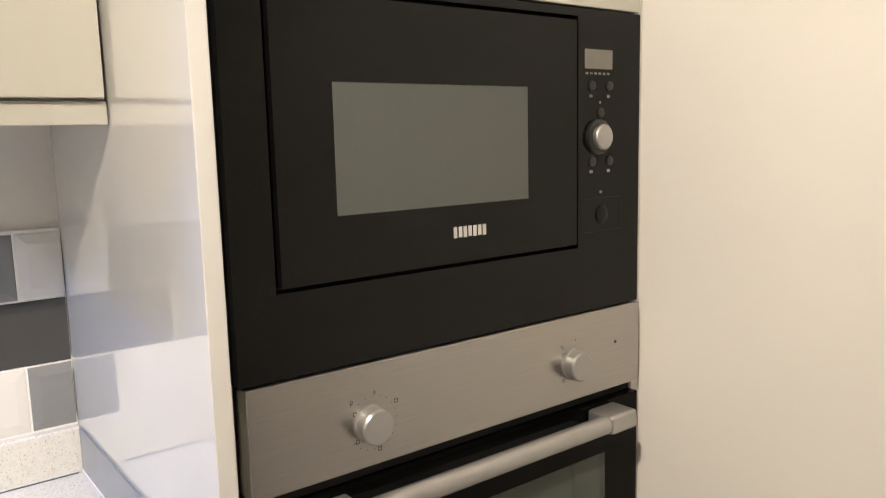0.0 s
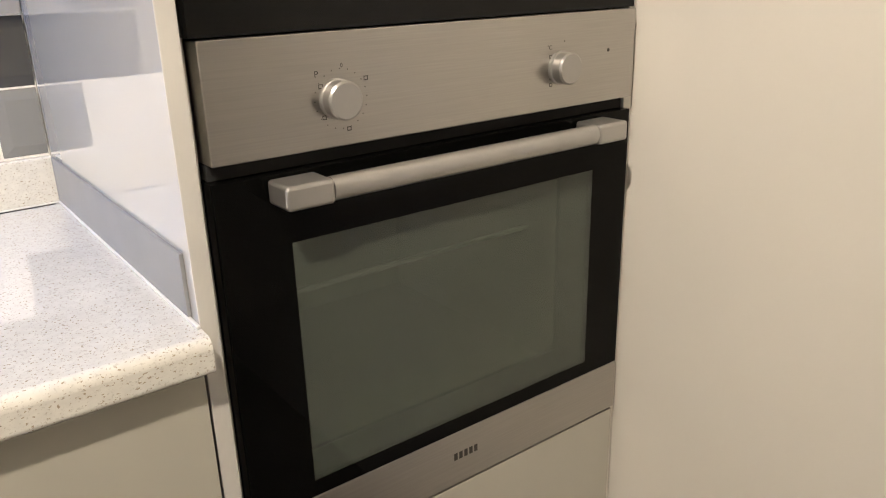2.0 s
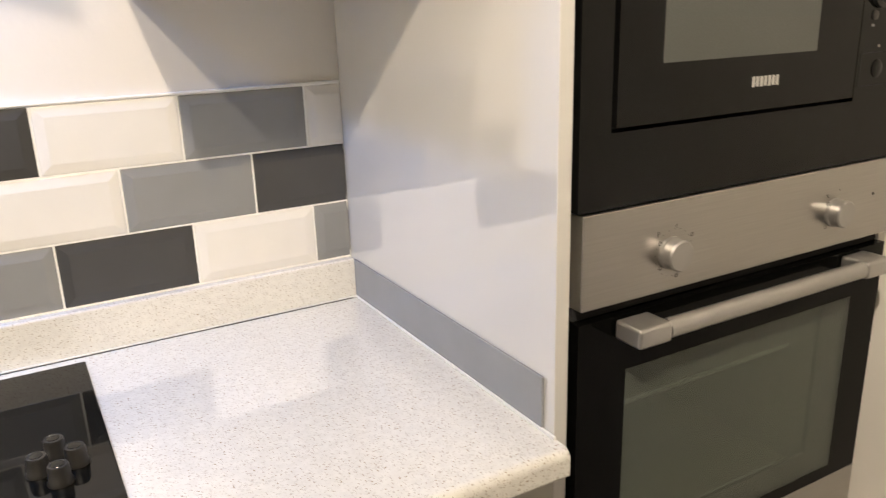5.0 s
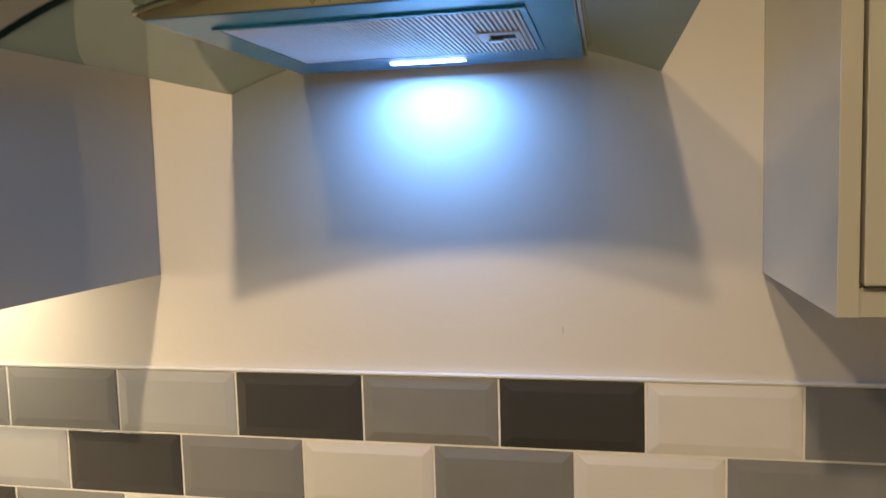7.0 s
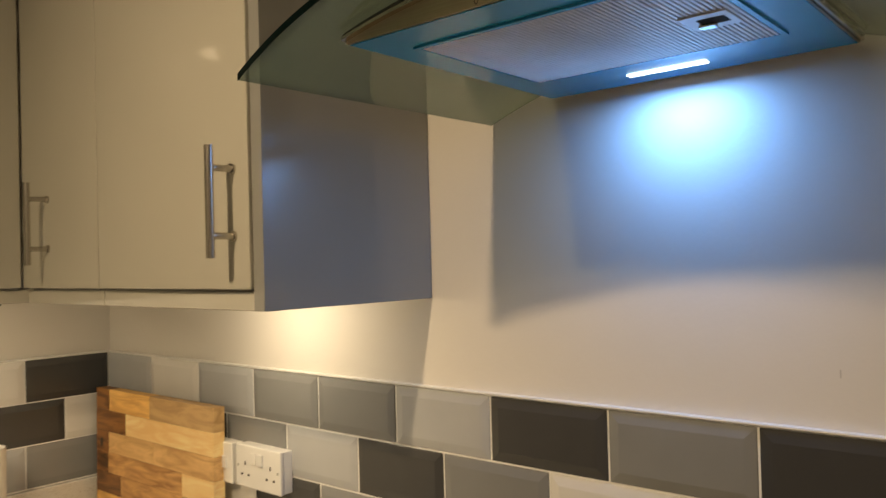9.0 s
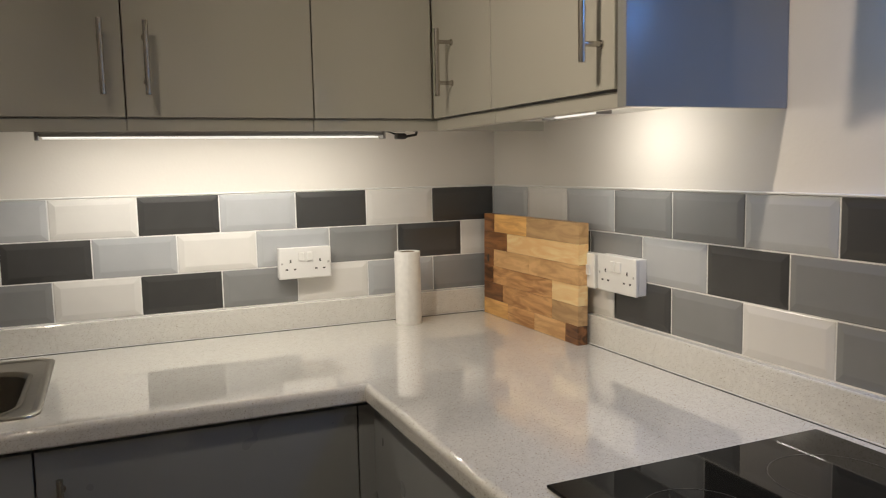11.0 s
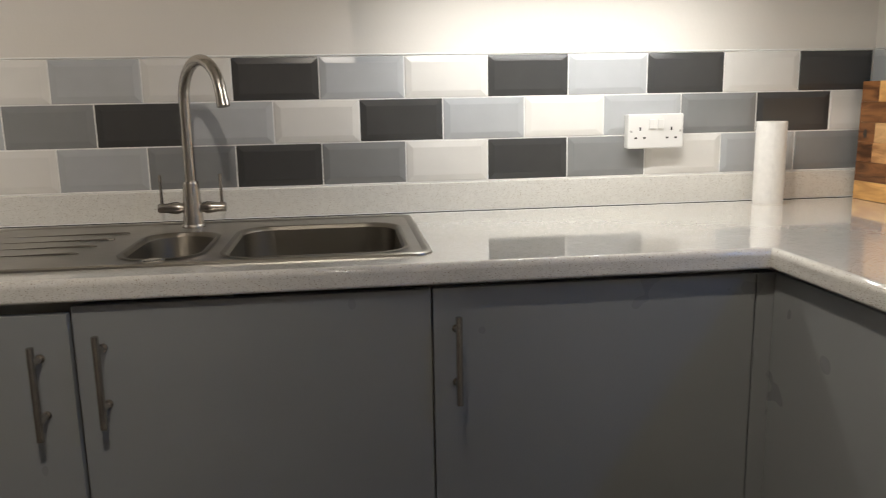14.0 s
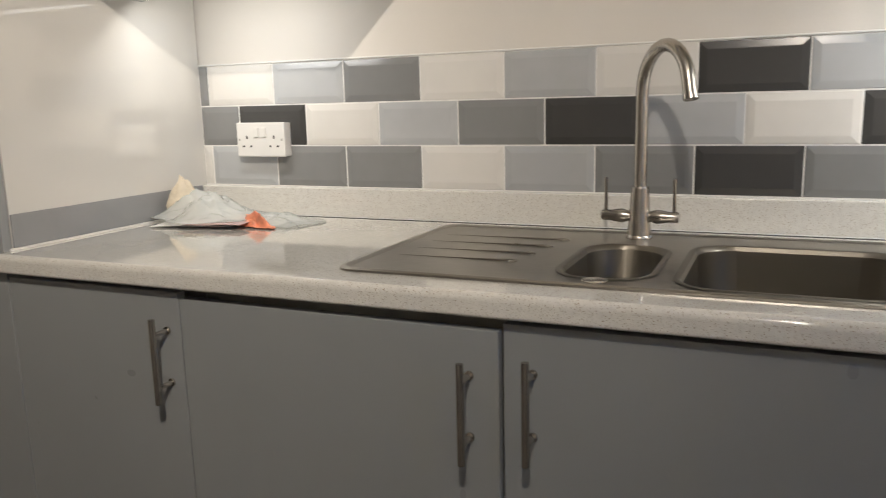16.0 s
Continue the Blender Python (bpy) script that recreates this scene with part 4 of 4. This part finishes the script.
# ---- tap ----
TX, TY = 0.128, -1.722
tap = holder("mixer_tap", (TX, TY, WT + 0.0024), "brushed steel swan-neck mixer tap with two levers", "tap")
B = Matrix.Translation((TX, TY, WT + 0.0026))
under("body", turned([(0.0255, 0), (0.0255, 0.004), (0.0235, 0.007), (0.0205, 0.040), (0.0190, 0.075), (0.0175, 0.098), (0.0165, 0.102), (0.012, 0.103)], B, 32), CHROME, tap)
TD = Vector((0.80, 0.60, 0)).normalized()
R = 0.0830
pts = [(TX, TY, WT + 0.10), (TX, TY, 1.13), (TX, TY, 1.208)]
for i in range(1, 17):
    a = math.pi * 0.94 * i / 16
    c = R * (1 - math.cos(a))
    pts.append((TX + TD.x * c, TY + TD.y * c, 1.208 + 1.0 * R * math.sin(a)))
e = Vector(pts[-1])
d = (e - Vector(pts[-2])).normalized()
pts.append(tuple(e + d * 0.022))
under("spout", tube(pts, [0.0125] * 2 + [0.0122] * (len(pts) - 3) + [0.0122], 20), CHROME, tap, "tall curved spout")
e2 = Vector(pts[-1])
under("aerator", tube([tuple(e2 - d * 0.004), tuple(e2 + d * 0.008)], 0.0132, 20), CHROME, tap)
AX = Vector((0.05, 1, 0)).normalized()
for s in (-1, 1):
    c = Vector((TX, TY, 0.972))
    f = lambda q: tuple(c + AX * (s * q))
    arm = under("lever_arm", tube([f(0.014), f(0.022), f(0.034), f(0.046), f(0.055), f(0.072), f(0.075)], [0.008, 0.0105, 0.014, 0.0125, 0.0105, 0.0105, 0.0085], 20), CHROME, tap)
    q = c + AX * (s * 0.066)
    under("lever", tube([tuple(q + Vector((0, 0, 0.006))), tuple(q + Vector((0.002, 0, 0.04))), tuple(q + Vector((0.004, 0, 0.075)))], [0.0040, 0.0034, 0.0038], 12), CHROME, tap, "slim upright lever")


# ---- sockets ----
def double_socket(label, axis, u, z):
    """A two-gang switched socket. axis 'x': on the west wall at y=u; 'y': on the north wall at x=u."""
    top = holder("double_socket", (0.002, u, z) if axis == "x" else (u, -0.002, z), label, "socket", "double sockets")
    def cut(u0, u1, d0, d1, z0, z1, bevel=0.0):
        return boxed(d0, d1, u + u0, u + u1, z + z0, z + z1, bevel) if axis == "x" else boxed(u + u0, u + u1, -d0, -d1, z + z0, z + z1, bevel)
    under("back_box", cut(-0.0715, 0.0715, -0.0005, 0.0215, -0.0415, 0.0415, 0.002), WHITE_PLASTIC, top, "white surface mounting box")
    under("faceplate", cut(-0.073, 0.073, 0.0218, 0.0305, -0.043, 0.043, 0.003), WHITE_PLASTIC, top)
    for s in (-1, 1):
        sw = under("switch", cut(s * 0.0115 - 0.0075, s * 0.0115 + 0.0075, 0.0306, 0.0345, 0.006, 0.030, 0.0015), WHITE_PLASTIC, top)
        for du, dz, w, hh in ((0, 0.006, 0.0022, 0.0042), (-0.0112, -0.0165, 0.0034, 0.0021), (0.0112, -0.0165, 0.0034, 0.0021)):
            under("pin_hole", cut(s * 0.041 + du - w, s * 0.041 + du + w, 0.0306, 0.0310, dz - hh, dz + hh), PRINT, top, smooth=False)
        under("screw", cut(s * 0.0645 - 0.0026, s * 0.0645 + 0.0026, 0.0306, 0.0312, -0.0026, 0.0026, 0.0006), PRINT_PALE, top)
    return top


double_socket("white double switched socket on the tiles above the sink run", "x", -0.5985, 1.1125)
double_socket("white double switched socket on the tiles beside the drainer", "x", -2.683, 1.1190)
double_socket("white double switched socket beside the wooden board", "y", 0.671, 1.114)
sp = holder("switch_plate", (0.540, -0.002, 1.112), "white single switch plate half hidden by the board", "switch")
under("back_box", boxed(0.5005, 0.5815, 0.0005, -0.0215, 1.0705, 1.1525, 0.002), WHITE_PLASTIC, sp, "white surface mounting box")
under("faceplate", boxed(0.499, 0.583, -0.0218, -0.0295, 1.069, 1.154, 0.003), WHITE_PLASTIC, sp)
under("rocker", boxed(0.551, 0.565, -0.0296, -0.0330, 1.100, 1.126, 0.0015), WHITE_PLASTIC, sp)

# ---- chopping board ----
board = holder("chopping_board", (0.30, -0.075, WT), "thick wooden block chopping board leaning on the wall", "chopping board")
BW, BH, BT = 0.512, 0.300, 0.028
lean = Matrix.Translation((0.040, -0.056, WT + 0.0005)) @ pose(0, 0, 0, -0.8, 0, 0)
rows = ((0.047, ((0.150, 3), (0.300, 1), (0.455, 4), (0.512, 2))), (0.050, ((0.120, 2), (0.390, 1), (0.512, 5))), (0.050, ((0.058, 2), (0.390, 1), (0.512, 0))),
        (0.050, ((0.062, 2), (0.270, 4), (0.512, 4))), (0.051, ((0.145, 6), (0.512, 0))), (0.052, ((0.065, 6), (0.255, 3), (0.512, 5))))
rng = random.Random(4)
z = 0.0
for hgt, cells in rows:
    x = 0.0
    for x1, tone in cells:
        bm = boxed(x + 0.0002, x1 - 0.0002, BT, rng.uniform(-0.0003, 0.0003), z + 0.0002, z + hgt - 0.0002, 0.0006, 1)
        bmesh.ops.transform(bm, matrix=lean, verts=bm.verts)
        under("stave", bm, STAVES[tone], board)
        x = x1
    z += hgt

kn = turned([(0.0075, 0.0), (0.0062, 0.0004), (0.0030, 0.0002), (0.001, 0.0002)], lean @ Matrix.Translation((0.027, -0.0004, 0.168)) @ Matrix.Diagonal((1, 1, 1.5, 1)) @ FRONT, 20)
under("knot", kn, PRINT, board, "dark knot in the wood")

# ---- kitchen roll ----
roll = holder("kitchen_roll", (0.082, -0.318, WT), "nearly used-up white kitchen paper roll standing upright", "kitchen roll")
RM = Matrix.Translation((0.082, -0.318, WT))
bm = bmesh.new()
prof = [(0.021, 0.001), (0.036, 0.0), (0.0368, 0.003), (0.0368, 0.203), (0.036, 0.206), (0.021, 0.205)]
rings = []
for r, hgt in prof:
    rings.append([bm.verts.new(RM @ Vector((r * (1 + 0.012 * math.sin(3 * a + hgt * 20)) * math.cos(a), r * math.sin(a), hgt))) for a in [2 * math.pi * i / 40 for i in range(40)]])
for a, b in zip(rings, rings[1:]):
    for i in range(40):
        bm.faces.new((a[i], a[(i + 1) % 40], b[(i + 1) % 40], b[i]))
under("paper", bm, PAPER, roll, "white paper")
bm = bmesh.new()
rings = [[bm.verts.new(RM @ Vector((r * math.cos(2 * math.pi * i / 32), r * math.sin(2 * math.pi * i / 32), hgt))) for i in range(32)] for r, hgt in ((0.0208, 0.002), (0.0208, 0.2045), (0.0196, 0.2045), (0.0196, 0.002))]
for a, b in zip(rings, rings[1:]):
    for i in range(32):
        bm.faces.new((a[i], a[(i + 1) % 32], b[(i + 1) % 32], b[i]))
under("core", bm, CARD, roll, "brown cardboard core")
bm = boxed(-0.0015, 0.0, -0.0005, 0.0005, 0.003, 0.203)
bmesh.ops.translate(bm, verts=bm.verts, vec=(0.082 + 0.0355, -0.330, WT))
under("loose_end", bm, PAPER, roll, smooth=False)


# ---- bag and papers by the tall panel ----
def crumpled(cx, cy, cz, rx, ry, rz, turn, seed, rough=0.35, flat=0.0):
    bm = bmesh.new()
    bmesh.ops.create_icosphere(bm, subdivisions=5, radius=1)
    for v in bm.verts:
        p = v.co.copy()
        s = 1 + rough * (noise.noise(p * 1.7 + Vector((seed, 0, 0))) + 0.6 * abs(noise.noise(p * 4.5 + Vector((0, seed, 0)))) + 0.3 * abs(noise.noise(p * 10 + Vector((0, 0, seed)))))
        v.co = Vector((p.x * rx * s, p.y * ry * s, p.z * rz * s))
    bmesh.ops.rotate(bm, verts=bm.verts, cent=(0, 0, 0), matrix=Matrix.Rotation(turn, 3, "Z"))
    low = min(v.co.z for v in bm.verts)
    for v in bm.verts:
        v.co.z = max(v.co.z, low * 0.55)
    low = min(v.co.z for v in bm.verts)
    bmesh.ops.translate(bm, verts=bm.verts, vec=(cx, cy, cz - low))
    return bm


def leaf(cx, cy, z, w, d, turn, seed, wave=0.004):
    bm = bmesh.new()
    n = 10
    g = [[bm.verts.new((w * (i / n - 0.5), d * (j / n - 0.5), z + wave * (1 + noise.noise(Vector((i * 0.35, j * 0.35, seed)))))) for j in range(n + 1)] for i in range(n + 1)]
    for i in range(n):
        for j in range(n):
            bm.faces.new((g[i][j], g[i + 1][j], g[i + 1][j + 1], g[i][j + 1]))
    r = bmesh.ops.extrude_face_region(bm, geom=bm.faces[:])
    bmesh.ops.translate(bm, verts=[v for v in r["geom"] if isinstance(v, bmesh.types.BMVert)], vec=(0, 0, 0.0012))
    bmesh.ops.rotate(bm, verts=bm.verts, cent=(0, 0, 0), matrix=Matrix.Rotation(turn, 3, "Z"))
    bmesh.ops.translate(bm, verts=bm.verts, vec=(cx, cy, 0))
    return bm


def draped(cx, cy, z, w, d, turn, seed, height, peak, n=46):
    """A thin crumpled film lying over things: a wrinkled sheet that rises to a peak and thins out at a ragged rim."""
    bm = bmesh.new()
    g = []
    for i in range(n + 1):
        line = []
        for j in range(n + 1):
            u, v = 2 * i / n - 1, 2 * j / n - 1
            q = Vector((u * 1.6, v * 1.6, seed))
            rim = 1 + 0.22 * noise.noise(q * 0.9 + Vector((3, 1, 0)))
            rr = min(1.0, math.hypot(u, v) / 1.0)
            k = max(0.0, 1 - rr ** 2.2)
            e = math.exp(-((u - peak[0]) ** 2 * 2.2 + (v - peak[1]) ** 2 * 2.2))
            wr = abs(noise.noise(q * 1.5)) * 0.5 + abs(noise.noise(q * 3.3)) * 0.30 + abs(noise.noise(q * 7)) * 0.14
            s2 = max(abs(u), abs(v)) / max(1e-6, math.hypot(u, v)) if (u or v) else 1.0
            line.append(bm.verts.new((u * s2 * w * rim, v * s2 * d * rim, z + 0.002 + height * (0.25 * k + 0.75 * k * e) * (0.75 + wr) + 0.004 * wr)))
        g.append(line)
    for i in range(n):
        for j in range(n):
            bm.faces.new((g[i][j], g[i + 1][j], g[i + 1][j + 1], g[i][j + 1]))
    ex = bmesh.ops.extrude_face_region(bm, geom=bm.faces[:])
    bmesh.ops.translate(bm, verts=[v for v in ex["geom"] if isinstance(v, bmesh.types.BMVert)], vec=(0, 0, -0.0006))
    bmesh.ops.rotate(bm, verts=bm.verts, cent=(0, 0, 0), matrix=Matrix.Rotation(turn, 3, "Z"))
    bmesh.ops.translate(bm, verts=bm.verts, vec=(cx, cy, 0))
    return bm


thing("folded_sheet", leaf(0.215, -2.740, WT + 0.0005, 0.09, 0.20, 0.25, 1.0, 0.003), SHEET, "white folded sheet lying on the worktop", "paper", "loose papers")
thing("folded_sheet", leaf(0.215, -2.680, WT + 0.0085, 0.10, 0.17, 0.1, 2.0, 0.003), PINK, "pale pink sheet on the loose papers", "paper", "loose papers")
thing("plastic_wrapper", draped(0.185, -2.605, WT + 0.001, 0.026, 0.100, -0.45, 5.0, 0.030, (0.1, 0.25), 36), ORANGE, "crumpled orange plastic wrapper on the worktop", "wrapper")
thing("plastic_bag", draped(0.165, -2.740, WT + 0.0125, 0.112, 0.150, 0.15, 3.0, 0.062, (-0.15, -0.2)), BAG, "crumpled clear plastic bag over loose papers", "bag")
thing("plastic_bag", draped(0.130, -2.560, WT, 0.080, 0.110, 0.2, 9.0, 0.024, (0.0, -0.3)), BAG, "thin clear plastic bag spread on the worktop", "bag")
bm = crumpled(0.150, -2.836, WT + 0.0005, 0.039, 0.040, 0.052, 0.4, 7.0, 0.22)
for v in bm.verts:
    if v.co.z > WT + 0.055:
        q = (v.co.z - WT - 0.055)
        v.co.z += q * 0.5
        v.co.x = 0.150 + (v.co.x - 0.150) * max(0.25, 1 - q * 14)
        v.co.y = -2.846 + (v.co.y + 2.846) * max(0.25, 1 - q * 14)
for v in bm.verts:
    v.co.y = max(v.co.y, YE + 0.006)
thing("cloth", bm, CLOTH, "bunched cream cloth in the corner", "cloth")

bm = boxed(1.7315, 1.7335, 0.0099, 0.0096, 1.372, 1.382, 0.0001)
part("scuff", bm, SCUFF, wall_n, "small grey scuff mark", smooth=False)

# ---- wall tiles ----
PITCH, ROWH, GAPW = 0.2045, 0.1025, 0.0032
bm = boxed(-0.002, XT, 0.0098, 0.0034, UP - 0.004, 1.3085)
part("grout", bm, GROUT, wall_n, "white grout bed", smooth=False)
bm = boxed(-0.0098, -0.0034, 0.004, YE, UP - 0.004, 1.3085)
part("grout", bm, GROUT, wall_w, "white grout bed", smooth=False)
part("top_bead", boxed(0.0, XT - 0.001, 0.0097, -0.0002, 1.3078, 1.3118, 0.0014), SEAL, wall_n, "white bead along the top of the tiles")
part("top_bead", boxed(-0.0097, 0.0002, -0.001, YE + 0.001, 1.3078, 1.3118, 0.0014), SEAL, wall_w, "white bead along the top of the tiles")
TILE_MESH = {}


def tile_mesh(w, side_a, side_b, glaze):
    """A bevelled glazed tile of width w; a cut side has no bevel. Local x along the wall, -y towards the room."""
    key = (round(w, 3), side_a, side_b, glaze)
    if key in TILE_MESH:
        return TILE_MESH[key]
    h, bev = ROWH - GAPW, 0.0145
    bm = bmesh.new()
    a0, b0 = 0.0, w
    a1 = bev if side_a else 0.0
    b1 = w - bev if side_b else w
    if b1 - a1 < 0.004:
        a1, b1 = w * 0.45, w * 0.55
    levels = ((a0, b0, 0, h, 0.0085), (a0, b0, 0, h, 0.0030), (a0 + 0.0012, b0 - 0.0012, 0.0012, h - 0.0012, 0.0020), (a1, b1, bev, h - bev, -0.0006), (a1 + 0.0015, b1 - 0.0015, bev + 0.0015, h - bev - 0.0015, -0.0008))
    rings = [[bm.verts.new(p) for p in ((x0, y, z0), (x1, y, z0), (x1, y, z1), (x0, y, z1))] for x0, x1, z0, z1, y in levels]
    for p, q in zip(rings, rings[1:]):
        for i in range(4):
            bm.faces.new((p[i], p[(i + 1) % 4], q[(i + 1) % 4], q[i]))
    bm.faces.new(rings[-1])
    TILE_MESH[key] = finish(bm, "tile", GLAZE[glaze], False)
    return TILE_MESH[key]


def lay(wall, axis, origin, length, z, shift, glazes):
    """One course of tiles from the corner; shift is where the first joint lies, in pitches."""
    joints = [0.0] + [origin + PITCH * (shift + i) for i in range(40) if 0.01 < origin + PITCH * (shift + i) < length - 0.006] + [length]
    for i, (a, b) in enumerate(zip(joints, joints[1:])):
        g = glazes[min(i, len(glazes) - 1)]
        w = b - a - GAPW
        ob = new("tile", tile_mesh(w, i > 0, b < length, g))
        tilt = pose(0, 0, 0, rng.uniform(-0.12, 0.12), 0, rng.uniform(-0.12, 0.12))
        if axis == "y":
            ob.matrix_world = Matrix.Translation((a + GAPW / 2, 0, z + GAPW / 2)) @ tilt
        else:
            # on the west wall the courses run towards -y and face +x
            ob.matrix_world = Matrix.Translation((0, -b + GAPW / 2, z + GAPW / 2)) @ pose(0, 0, 0, 0, 0, 90) @ tilt
        ob.parent = wall


lay(wall_n, "y", 0.004, XT, 1.205, 1, "lwlmmldmdwmw")
lay(wall_n, "y", 0.008, XT, 1.1025, 0.5, "lwdmldmwmwmd")
lay(wall_n, "y", 0.004, XT, 1.000, 1, "mlwdmwmddmdwm"[:3] + "dmwmdmdwm")
lay(wall_w, "x", -0.001, -YE, 1.205, 1, "dwdldwldwlwmlwm")
lay(wall_w, "x", 0.0085, -YE, 1.1025, 0.5, "wdmlwldwldmlwdm")
lay(wall_w, "x", 0.0, -YE, 1.000, 1, "mlwmdwmdmlwmmlw")
